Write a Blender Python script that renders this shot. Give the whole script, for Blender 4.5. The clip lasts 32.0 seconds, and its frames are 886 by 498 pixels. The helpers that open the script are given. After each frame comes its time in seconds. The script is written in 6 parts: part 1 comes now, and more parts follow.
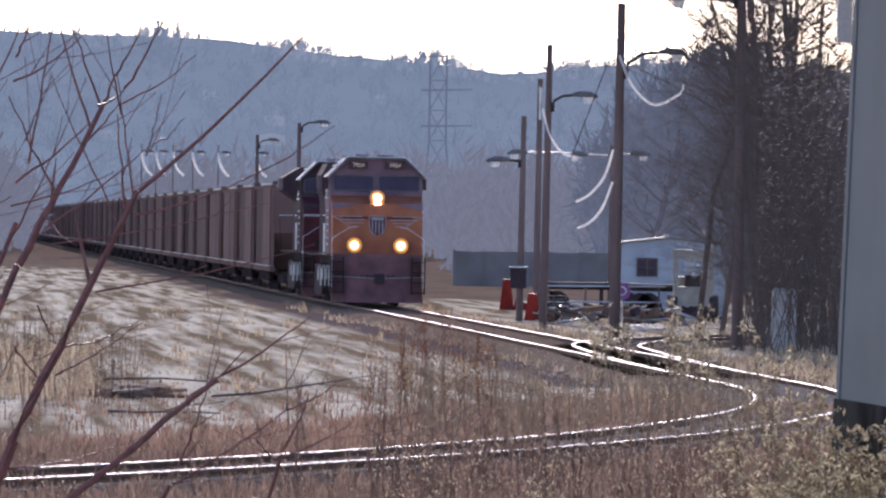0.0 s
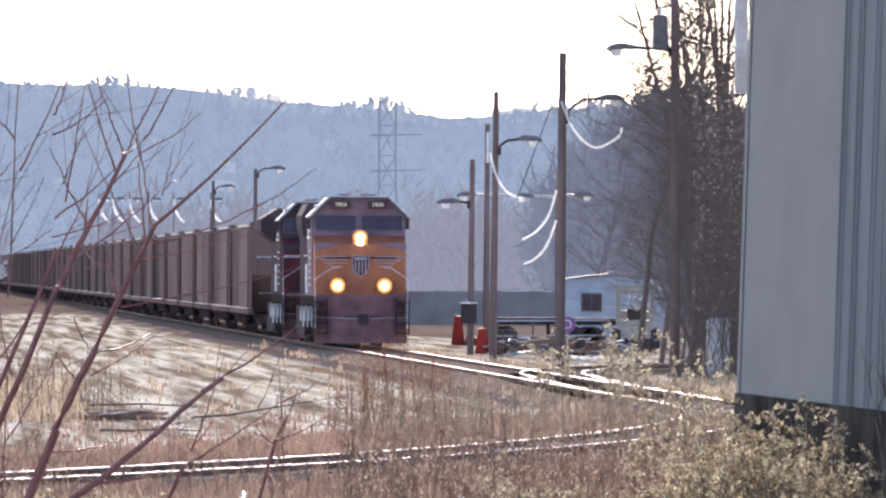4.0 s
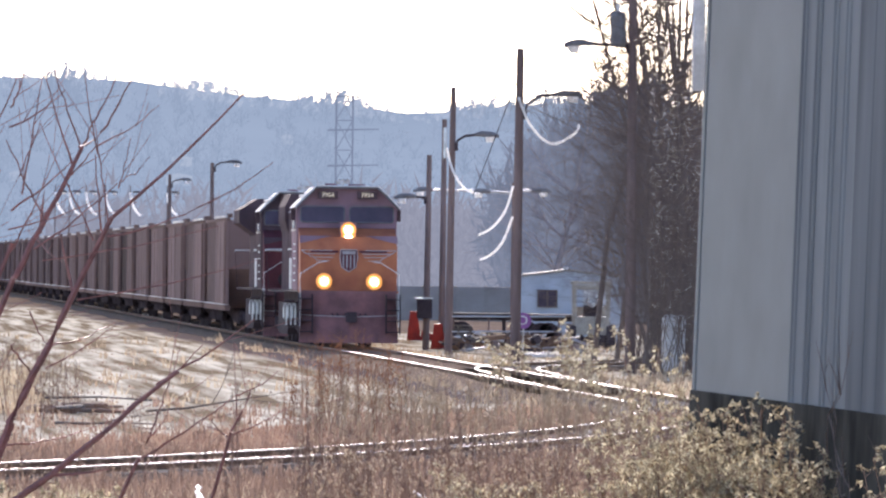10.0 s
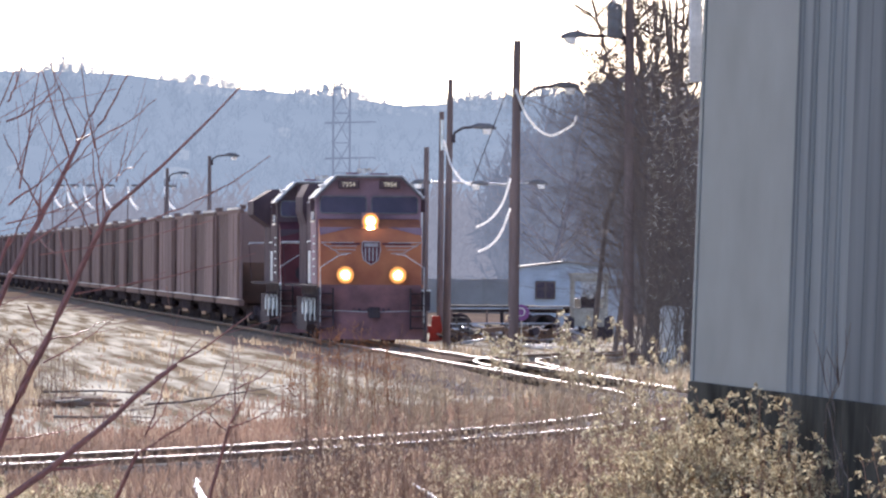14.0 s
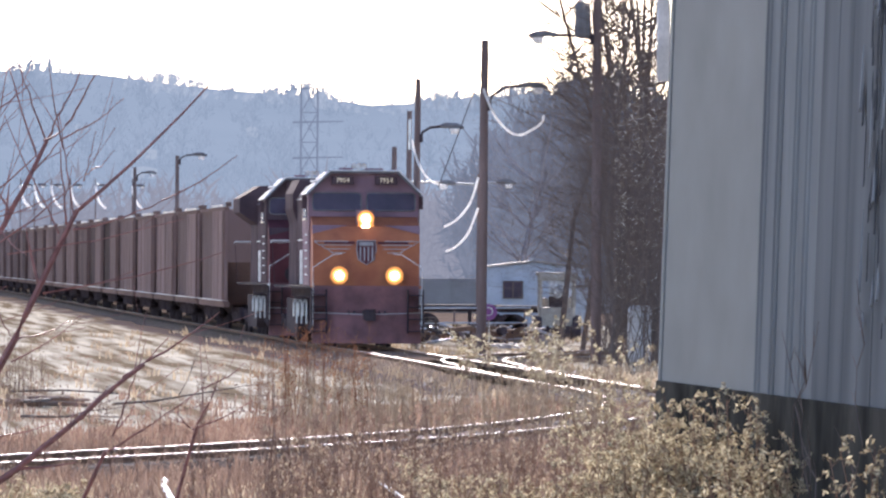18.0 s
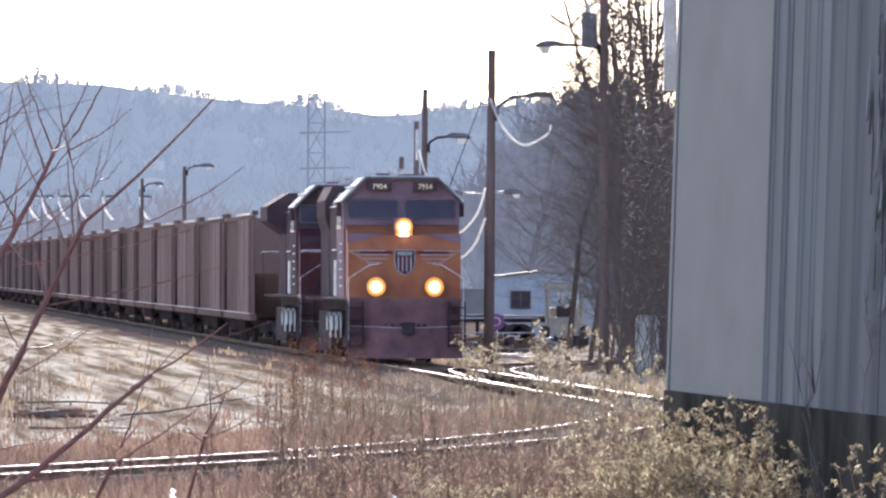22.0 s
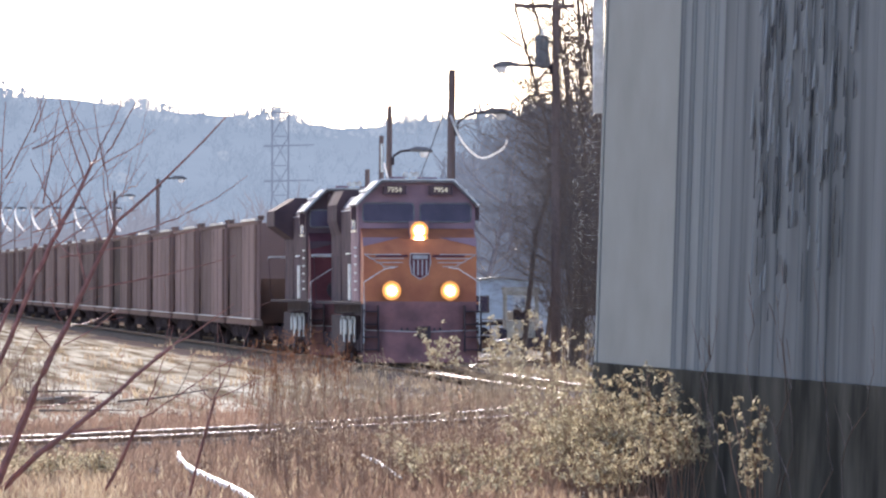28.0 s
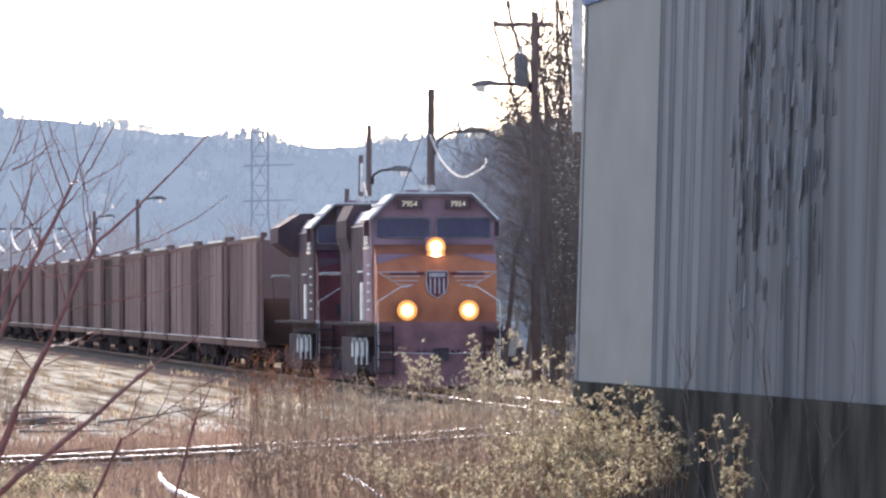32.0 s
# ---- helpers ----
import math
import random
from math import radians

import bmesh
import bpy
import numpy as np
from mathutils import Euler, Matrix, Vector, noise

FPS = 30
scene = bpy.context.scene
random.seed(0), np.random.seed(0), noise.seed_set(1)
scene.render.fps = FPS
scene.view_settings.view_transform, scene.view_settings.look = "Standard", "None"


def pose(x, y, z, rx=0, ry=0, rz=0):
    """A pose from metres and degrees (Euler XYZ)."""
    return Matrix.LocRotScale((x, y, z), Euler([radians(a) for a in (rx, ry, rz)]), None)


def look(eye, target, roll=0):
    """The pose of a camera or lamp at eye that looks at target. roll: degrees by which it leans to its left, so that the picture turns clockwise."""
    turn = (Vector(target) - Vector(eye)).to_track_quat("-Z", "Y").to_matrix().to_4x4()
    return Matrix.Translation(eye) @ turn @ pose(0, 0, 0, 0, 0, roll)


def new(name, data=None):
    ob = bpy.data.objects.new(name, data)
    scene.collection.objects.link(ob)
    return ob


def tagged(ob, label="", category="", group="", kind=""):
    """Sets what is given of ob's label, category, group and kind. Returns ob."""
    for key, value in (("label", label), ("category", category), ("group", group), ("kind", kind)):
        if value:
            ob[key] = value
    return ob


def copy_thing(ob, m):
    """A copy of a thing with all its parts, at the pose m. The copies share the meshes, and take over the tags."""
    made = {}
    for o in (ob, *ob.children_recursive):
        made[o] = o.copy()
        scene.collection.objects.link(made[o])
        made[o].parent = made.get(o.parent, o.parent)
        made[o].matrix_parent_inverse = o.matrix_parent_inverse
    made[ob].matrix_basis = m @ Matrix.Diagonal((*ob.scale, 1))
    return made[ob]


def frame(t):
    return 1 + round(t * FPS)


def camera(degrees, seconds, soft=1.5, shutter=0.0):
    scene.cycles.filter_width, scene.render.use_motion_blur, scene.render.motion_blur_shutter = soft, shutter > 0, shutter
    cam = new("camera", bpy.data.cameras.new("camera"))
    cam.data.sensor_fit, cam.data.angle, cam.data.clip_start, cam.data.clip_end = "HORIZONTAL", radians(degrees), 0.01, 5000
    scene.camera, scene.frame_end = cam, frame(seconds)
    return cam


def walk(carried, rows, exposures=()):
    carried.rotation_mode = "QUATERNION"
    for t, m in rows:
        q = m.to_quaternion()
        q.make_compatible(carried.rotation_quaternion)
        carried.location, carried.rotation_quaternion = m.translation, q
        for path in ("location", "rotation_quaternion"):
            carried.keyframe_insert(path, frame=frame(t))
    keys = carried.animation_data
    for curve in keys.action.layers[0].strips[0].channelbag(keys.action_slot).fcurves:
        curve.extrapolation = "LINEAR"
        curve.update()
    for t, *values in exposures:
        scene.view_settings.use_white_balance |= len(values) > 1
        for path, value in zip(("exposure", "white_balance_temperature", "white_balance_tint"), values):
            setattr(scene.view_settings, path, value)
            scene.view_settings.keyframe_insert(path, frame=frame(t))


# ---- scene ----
cam = camera(7.0, 32.0, soft=2.35)
walk(cam, [
    (0, look((-0.03, 11.50, 2.63), (-1.310, 111.50, 2.322), 0.91)),
    (0.5, look((-0.03, 11.50, 2.63), (-1.373, 111.50, 2.312), 0.65)),
    (1, look((-0.03, 11.50, 2.63), (-1.264, 111.50, 2.348), 0.79)),
    (1.5, look((0.00, 0.00, 2.44), (-0.839, 100.00, 2.454), 0.33)),
    (2, look((0.00, 0.00, 2.44), (-0.667, 100.00, 2.407), 0.35)),
    (2.5, look((0.00, 0.00, 2.44), (-0.579, 100.00, 2.531), 0.29)),
    (3, look((0.00, 0.00, 2.44), (-0.609, 100.00, 2.657), 0.17)),
    (3.5, look((0.00, 0.00, 2.44), (-0.642, 100.00, 2.711), 0.18)),
    (4, look((0.00, 0.00, 2.44), (-0.596, 100.00, 2.754), 0.22)),
    (4.5, look((0.00, 0.00, 2.44), (-0.524, 100.00, 2.797), 0.21)),
    (6.5, look((0.00, 0.00, 2.44), (-0.338, 100.00, 2.824), 0.44)),
    (7, look((0.00, 0.00, 2.44), (-0.329, 100.00, 2.815), 0.53)),
    (7.5, look((0.00, 0.00, 2.44), (-0.292, 100.00, 2.742), 0.60)),
    (8, look((0.00, 0.00, 2.44), (-0.174, 100.00, 2.583), 0.69)),
    (8.5, look((0.00, 0.00, 2.44), (-0.088, 100.00, 2.564), 0.72)),
    (9, look((0.00, 0.00, 2.44), (-0.007, 100.00, 2.582), 0.69)),
    (9.5, look((0.00, 0.00, 2.44), (0.022, 100.00, 2.596), 0.63)),
    (10, look((0.00, 0.00, 2.44), (0.009, 100.00, 2.693), 0.62)),
    (10.5, look((0.00, 0.00, 2.44), (0.022, 100.00, 2.630), 0.54)),
    (11, look((0.00, 0.00, 2.44), (0.147, 100.00, 2.615), 0.59)),
    (11.5, look((0.00, 0.00, 2.44), (0.175, 100.00, 2.646), 0.65)),
    (12, look((0.00, 0.00, 2.44), (0.136, 100.00, 2.601), 0.59)),
    (12.5, look((0.00, 0.00, 2.44), (0.115, 100.00, 2.604), 0.46)),
    (13, look((0.00, 0.00, 2.44), (-0.003, 100.00, 2.602), 0.49)),
    (13.5, look((0.00, 0.00, 2.44), (-0.046, 100.00, 2.493), 0.39)),
    (14, look((0.00, 0.00, 2.44), (0.041, 100.00, 2.586), 0.35)),
    (14.5, look((0.00, 0.00, 2.44), (0.108, 100.00, 2.655), 0.31)),
    (16.5, look((0.00, 0.00, 2.44), (0.427, 100.00, 2.735), 0.30)),
    (17, look((0.00, 0.00, 2.44), (0.472, 100.00, 2.727), 0.31)),
    (17.5, look((0.00, 0.00, 2.44), (0.433, 100.00, 2.631), 0.23)),
    (18, look((0.00, 0.00, 2.44), (0.487, 100.00, 2.582), 0.36)),
    (18.5, look((0.00, 0.00, 2.44), (0.509, 100.00, 2.598), 0.22)),
    (19, look((0.00, 0.00, 2.44), (0.569, 100.00, 2.630), 0.32)),
    (19.5, look((0.00, 0.00, 2.44), (0.608, 100.00, 2.638), 0.28)),
    (20, look((0.00, 0.00, 2.44), (0.674, 100.00, 2.619), 0.20)),
    (20.5, look((0.00, 0.00, 2.44), (0.608, 100.00, 2.744), 0.13)),
    (21, look((0.00, 0.00, 2.44), (0.526, 100.00, 2.772), 0.08)),
    (21.5, look((0.00, 0.00, 2.44), (0.468, 100.00, 2.761), 0.13)),
    (22, look((0.00, 0.00, 2.44), (0.383, 100.00, 2.721), 0.18)),
    (22.5, look((-0.02, -2.32, 2.40), (0.323, 97.68, 2.696), 0.23)),
    (23, look((-0.10, -14.50, 2.20), (0.321, 85.50, 2.699), 0.17)),
    (23.5, look((-0.10, -14.50, 2.20), (0.336, 85.50, 2.610), 0.31)),
    (24, look((-0.10, -14.50, 2.20), (0.330, 85.50, 2.525), 0.30)),
    (24.5, look((-0.10, -14.50, 2.20), (0.385, 85.50, 2.450), 0.40)),
    (25, look((-0.10, -14.50, 2.20), (0.616, 85.50, 2.547), 0.45)),
    (25.5, look((-0.10, -14.50, 2.20), (0.729, 85.50, 2.559), 0.28)),
    (27.5, look((-0.10, -14.50, 2.20), (0.817, 85.50, 2.619), 0.16)),
    (28, look((-0.10, -14.50, 2.20), (0.806, 85.50, 2.659), 0.13)),
    (28.5, look((-0.10, -14.50, 2.20), (0.767, 85.50, 2.675), -0.11)),
    (29, look((-0.10, -14.50, 2.20), (0.761, 85.50, 2.696), 0.12)),
    (29.5, look((-0.10, -14.50, 2.20), (0.821, 85.50, 2.796), -0.03)),
    (30, look((-0.10, -14.50, 2.20), (0.868, 85.50, 2.801), 0.18)),
    (30.5, look((-0.10, -14.50, 2.20), (0.979, 85.50, 2.807), 0.21)),
    (31, look((-0.10, -14.50, 2.20), (1.078, 85.50, 2.842), 0.08)),
    (31.5, look((-0.10, -14.50, 2.20), (1.103, 85.50, 2.867), 0.15)),
    (32, look((-0.10, -14.50, 2.20), (1.082, 85.50, 2.922), -0.14)),
], exposures=[(0, -0.3, 6250, 24), (1.1, -0.3, 6250, 24), (1.5, 0.47, 6600, 20), (22.4, 0.47, 6600, 19), (23.2, 0.56, 6750, 18), (32, 0.53, 6750, 18)])

# ---- light ----
world = bpy.data.worlds.new("world")
scene.world = world
world.use_nodes = True
wn = world.node_tree
sky = wn.nodes.new("ShaderNodeTexSky")
sky.sky_type, sky.sun_disc = "NISHITA", False
sky.sun_elevation, sky.sun_rotation = radians(22), radians(-4)
sky.air_density, sky.dust_density = 0.6, 0.4
wn.links.new(sky.outputs[0], wn.nodes["Background"].inputs[0])
wn.nodes["Background"].inputs[1].default_value = 0.3
sun_data = bpy.data.lights.new("sun", "SUN")
sun_data.energy, sun_data.angle, sun_data.color = 5.0, radians(0.6), (1.0, 0.95, 0.88)
sun = new("sun", sun_data)
sun.matrix_world = look((60, 240, 120), (60 - 100 * math.sin(radians(-4)), 240 - 100 * math.cos(radians(-4)), 120 - 100 * math.tan(radians(22))))


# ---- materials ----
def mat(name, base, second=None, scale=4.0, rough=0.7, metal=0.0, bump=0.2, stretch=(1, 1, 1), fine=40.0, glow=0.0, vary=0.0, contrast=(0.35, 0.65), spec=0.12):
    """Two colours mixed by noise at two scales, with relief; vary: change from piece to piece."""
    m = bpy.data.materials.new(name)
    m.use_nodes = True
    t = m.node_tree
    b = t.nodes["Principled BSDF"]
    second = second or tuple(c * 0.7 for c in base)
    co = t.nodes.new("ShaderNodeTexCoord")
    mp = t.nodes.new("ShaderNodeMapping")
    mp.inputs["Scale"].default_value = stretch
    t.links.new(co.outputs["Object"], mp.inputs[0])
    n1, n2 = t.nodes.new("ShaderNodeTexNoise"), t.nodes.new("ShaderNodeTexNoise")
    n1.inputs["Scale"].default_value, n1.inputs["Detail"].default_value = scale, 6
    n2.inputs["Scale"].default_value, n2.inputs["Detail"].default_value = fine, 4
    for n in (n1, n2):
        t.links.new(mp.outputs[0], n.inputs["Vector"])
    ramp = t.nodes.new("ShaderNodeMapRange")
    ramp.inputs[1].default_value, ramp.inputs[2].default_value = contrast
    t.links.new(n1.outputs[0], ramp.inputs[0])
    mx = t.nodes.new("ShaderNodeMix")
    mx.data_type = "RGBA"
    mx.inputs[6].default_value, mx.inputs[7].default_value = (*base, 1), (*second, 1)
    t.links.new(ramp.outputs[0], mx.inputs[0])
    hs = t.nodes.new("ShaderNodeHueSaturation")
    va = t.nodes.new("ShaderNodeMapRange")
    va.inputs[3].default_value, va.inputs[4].default_value = 0.8, 1.2
    t.links.new(n2.outputs[0], va.inputs[0])
    if vary:
        oi = t.nodes.new("ShaderNodeObjectInfo")
        ov = t.nodes.new("ShaderNodeMapRange")
        ov.inputs[3].default_value, ov.inputs[4].default_value = 1 - vary, 1 + vary
        t.links.new(oi.outputs["Random"], ov.inputs[0])
        mu = t.nodes.new("ShaderNodeMath")
        mu.operation = "MULTIPLY"
        t.links.new(va.outputs[0], mu.inputs[0])
        t.links.new(ov.outputs[0], mu.inputs[1])
        t.links.new(mu.outputs[0], hs.inputs["Value"])
    else:
        t.links.new(va.outputs[0], hs.inputs["Value"])
    t.links.new(mx.outputs[2], hs.inputs["Color"])
    t.links.new(hs.outputs[0], b.inputs["Base Color"])
    b.inputs["Roughness"].default_value, b.inputs["Metallic"].default_value = rough, metal
    b.inputs["Specular IOR Level"].default_value = spec
    if bump:
        bp = t.nodes.new("ShaderNodeBump")
        bp.inputs["Strength"].default_value, bp.inputs["Distance"].default_value = bump, 0.02
        t.links.new(n2.outputs[0], bp.inputs["Height"])
        t.links.new(bp.outputs[0], b.inputs["Normal"])
    if glow:
        t.links.new(hs.outputs[0], b.inputs["Emission Color"])
        b.inputs["Emission Strength"].default_value = glow
    return m


def lamp_mat(name, colour, strength):
    m = bpy.data.materials.new(name)
    m.use_nodes = True
    b = m.node_tree.nodes["Principled BSDF"]
    b.inputs["Base Color"].default_value = (*colour, 1)
    b.inputs["Emission Color"].default_value = (*colour, 1)
    b.inputs["Emission Strength"].default_value = strength
    return m


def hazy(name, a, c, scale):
    """Far woods and slopes, haze painted as emission; every crown a little different."""
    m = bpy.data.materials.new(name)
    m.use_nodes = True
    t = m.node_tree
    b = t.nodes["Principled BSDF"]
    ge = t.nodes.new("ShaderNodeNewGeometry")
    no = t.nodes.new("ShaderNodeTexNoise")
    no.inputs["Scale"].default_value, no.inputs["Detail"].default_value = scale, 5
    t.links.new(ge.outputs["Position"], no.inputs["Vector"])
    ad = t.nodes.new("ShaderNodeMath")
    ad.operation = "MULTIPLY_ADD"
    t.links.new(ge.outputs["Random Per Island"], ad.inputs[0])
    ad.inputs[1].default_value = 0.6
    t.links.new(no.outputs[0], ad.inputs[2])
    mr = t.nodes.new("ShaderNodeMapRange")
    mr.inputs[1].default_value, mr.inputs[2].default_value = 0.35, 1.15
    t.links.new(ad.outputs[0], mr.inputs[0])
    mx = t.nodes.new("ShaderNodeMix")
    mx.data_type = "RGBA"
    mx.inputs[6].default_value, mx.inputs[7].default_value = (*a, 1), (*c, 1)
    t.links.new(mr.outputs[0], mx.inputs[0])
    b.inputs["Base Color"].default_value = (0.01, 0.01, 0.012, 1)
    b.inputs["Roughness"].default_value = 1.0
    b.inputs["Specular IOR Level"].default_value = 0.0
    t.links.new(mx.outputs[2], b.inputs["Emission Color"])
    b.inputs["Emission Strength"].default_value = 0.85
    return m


def leafy(name, a, c, trans=0.4):
    """Thin dry leaf or seed head: light comes through it; each one a little different."""
    m = bpy.data.materials.new(name)
    m.use_nodes = True
    t = m.node_tree
    b = t.nodes["Principled BSDF"]
    ge = t.nodes.new("ShaderNodeNewGeometry")
    mx = t.nodes.new("ShaderNodeMix")
    mx.data_type = "RGBA"
    mx.inputs[6].default_value, mx.inputs[7].default_value = (*a, 1), (*c, 1)
    t.links.new(ge.outputs["Random Per Island"], mx.inputs[0])
    t.links.new(mx.outputs[2], b.inputs["Base Color"])
    b.inputs["Roughness"].default_value = 0.75
    tr = t.nodes.new("ShaderNodeBsdfTranslucent")
    t.links.new(mx.outputs[2], tr.inputs[0])
    ms = t.nodes.new("ShaderNodeMixShader")
    ms.inputs[0].default_value = trans
    t.links.new(b.outputs[0], ms.inputs[1])
    t.links.new(tr.outputs[0], ms.inputs[2])
    t.links.new(ms.outputs[0], t.nodes["Material Output"].inputs[0])
    return m


M_YELLOW = mat("armour_yellow", (0.51, 0.185, 0.092), (0.37, 0.125, 0.072), 1.5, 0.6, bump=0.05, spec=0.08)
M_LGREY = mat("loco_grey", (0.31, 0.19, 0.215), (0.21, 0.13, 0.15), 1.2, 0.7, bump=0.05, spec=0.06)
M_LROOF = mat("sooty_roof_paint", (0.17, 0.15, 0.16), (0.1, 0.09, 0.095), 2, 0.45, bump=0.1, spec=0.3)
# dark paint; on the lead's yellow hood it puts the shade into the colour
M_HOOD = mat("dark_and_shaded_paint", (0.115, 0.074, 0.08), (0.075, 0.051, 0.056), 1.2, 0.8, bump=0.05, spec=0.03)
M_PILOT = mat("dull_maroon_pilot", (0.26, 0.125, 0.125), (0.15, 0.08, 0.082), 2, 0.7, spec=0.06)
M_UNDER = mat("underframe_black", (0.055, 0.041, 0.046), (0.08, 0.061, 0.064), 3, 0.85, spec=0.02)
M_LAMPHEAD = mat("painted_lamp_grey", (0.2, 0.19, 0.19), (0.13, 0.12, 0.12), 4, 0.5, spec=0.2)
M_MAROON = mat("maroon_paint", (0.15, 0.052, 0.058), (0.1, 0.037, 0.043), 1.5, 0.7, bump=0.05, spec=0.04)
M_REDPAINT = mat("red_paint", (0.5, 0.05, 0.03), (0.3, 0.04, 0.03), 3, 0.5)
M_WHITE = mat("white_paint", (0.75, 0.74, 0.72), (0.5, 0.49, 0.47), 3, 0.45, bump=0.05)
M_BLUE = mat("blue_paint", (0.07, 0.13, 0.3), (0.05, 0.09, 0.21), 3, 0.6, bump=0.05, spec=0.02)
M_STEEL = mat("worn_steel", (0.45, 0.42, 0.4), (0.25, 0.2, 0.17), 6, 0.35, metal=0.9, bump=0.1)
M_RAIL = mat("polished_rail_steel", (0.24, 0.21, 0.2), (0.14, 0.12, 0.115), 4, 0.48, metal=1.0, bump=0.03)
M_RAILSIDE = mat("rusty_rail_side", (0.27, 0.17, 0.115), (0.19, 0.12, 0.085), 8, 0.85, spec=0.02)
M_HOPPER = mat("hopper_brown", (0.185, 0.122, 0.108), (0.15, 0.1, 0.09), 0.5, 0.85, vary=0.6, bump=0.1, spec=0.02)
M_HOPPER2 = mat("hopper_post", (0.2, 0.13, 0.11), (0.16, 0.1, 0.088), 1.5, 0.85, vary=0.2, bump=0.1, spec=0.02)
M_SILL = mat("sunlit_ledge_and_pale_boards", (0.62, 0.58, 0.55), (0.4, 0.36, 0.33), 3, 0.5, bump=0.1, spec=0.3)
# bark of the far tree, paled in its colour to imitate haze
M_HAZEBARK = mat("hazed_far_bark", (0.33, 0.29, 0.29), (0.26, 0.23, 0.24), 4, 0.8, bump=0.1, spec=0.02)
M_COAL = mat("coal", (0.02, 0.02, 0.022), (0.05, 0.05, 0.05), 6, 0.6, bump=0.8)
M_GLASS = mat("tinted_glass", (0.075, 0.05, 0.075), (0.05, 0.036, 0.055), 2, 0.2, bump=0.0, spec=0.25)
M_LINE = mat("dull_white_lettering", (0.5, 0.47, 0.47), (0.36, 0.33, 0.33), 4, 0.6, bump=0.03, spec=0.05)
M_HEAD = lamp_mat("headlight_glow", (1.0, 0.78, 0.42), 30)
# glare around the burning lamps, painted as glowing orange discs behind the lens
M_HEADRIM = lamp_mat("reflector_and_glare_glow", (1.0, 0.6, 0.2), 1.5)
M_HEADHALO = lamp_mat("lamp_glare_halo", (0.8, 0.32, 0.07), 0.55)
M_NUMBER = lamp_mat("number_board_glow", (0.9, 0.75, 0.5), 0.17)
M_WOODPOLE = mat("creosoted_wood", (0.25, 0.175, 0.155), (0.15, 0.105, 0.095), 3, 0.85, stretch=(1, 1, 0.1), bump=0.4, spec=0.05)
M_GALV = mat("galvanised_steel", (0.55, 0.56, 0.57), (0.4, 0.4, 0.41), 5, 0.35, metal=0.8, bump=0.05)
# sun glint on cables and lamp bowls, painted as translucent white
M_CABLE = leafy("sun_glint_white", (0.85, 0.84, 0.82), (0.95, 0.94, 0.92), 0.75)
M_CONCRETE = mat("stained_concrete", (0.105, 0.094, 0.076), (0.04, 0.037, 0.031), 1.5, 0.95, stretch=(1, 0.8, 0.4), bump=0.8, fine=10, contrast=(0.35, 0.65), spec=0.0)
M_SIDING = mat("chalky_white_siding", (0.28, 0.285, 0.285), (0.22, 0.225, 0.225), 0.7, 0.8, stretch=(3, 3, 0.12), bump=0.05, fine=6, spec=0.02)
M_PANEL = mat("smooth_pale_sheet", (0.252, 0.25, 0.23), (0.238, 0.236, 0.218), 0.25, 0.7, stretch=(1, 0.3, 0.6), bump=0.02, fine=2, spec=0.05)
M_SIDING2 = mat("streaked_siding", (0.235, 0.235, 0.222), (0.145, 0.147, 0.14), 0.9, 0.8, stretch=(5, 1.0, 0.08), bump=0.1, fine=4, contrast=(0.45, 0.8), spec=0.03)
M_SIDING3 = mat("weathered_siding", (0.19, 0.192, 0.184), (0.07, 0.075, 0.075), 1.0, 0.85, stretch=(5, 1.5, 0.16), bump=0.15, fine=4, contrast=(0.4, 0.78), spec=0.03)
M_DARKPEEL = mat("bare_dark_board", (0.035, 0.037, 0.042), (0.08, 0.08, 0.085), 5, 0.85, spec=0.02)
M_TIE = mat("weathered_tie", (0.11, 0.08, 0.065), (0.2, 0.17, 0.15), 3, 0.9, vary=0.3, bump=0.5)
M_BARK = mat("grey_bark", (0.2, 0.145, 0.118), (0.12, 0.088, 0.073), 4, 0.6, bump=0.3)
M_TWIG = mat("red_brown_twig", (0.36, 0.15, 0.12), (0.22, 0.1, 0.085), 9, 0.5, bump=0.2, spec=0.25)
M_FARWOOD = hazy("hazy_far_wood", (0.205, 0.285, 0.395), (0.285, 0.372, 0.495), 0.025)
# crest emits paler colour, for the thicker haze and bright sky behind it
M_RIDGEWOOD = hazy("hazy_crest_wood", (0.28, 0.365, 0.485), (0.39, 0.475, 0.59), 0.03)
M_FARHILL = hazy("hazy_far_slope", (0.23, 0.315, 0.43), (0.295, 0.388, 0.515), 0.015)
# nearer woods, houses and pylon also carry painted haze, as glowing colour
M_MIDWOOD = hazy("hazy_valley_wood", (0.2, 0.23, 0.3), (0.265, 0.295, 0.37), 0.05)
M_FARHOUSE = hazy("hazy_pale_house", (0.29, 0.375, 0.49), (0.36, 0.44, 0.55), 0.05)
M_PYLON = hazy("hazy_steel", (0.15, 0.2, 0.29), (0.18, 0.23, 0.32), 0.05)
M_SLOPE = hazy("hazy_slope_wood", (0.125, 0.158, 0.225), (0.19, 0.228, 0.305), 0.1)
M_SHED = mat("pale_shed_panel", (0.5, 0.54, 0.58), (0.4, 0.43, 0.47), 1.5, 0.6, bump=0.05)
M_STALK = leafy("brown_stalk", (0.23, 0.135, 0.1), (0.44, 0.3, 0.21), 0.38)
M_STRAW = leafy("straw", (0.34, 0.25, 0.165), (0.58, 0.465, 0.32), 0.42)
M_DEAD = leafy("dead_brown_grass", (0.18, 0.115, 0.085), (0.37, 0.255, 0.185), 0.35)
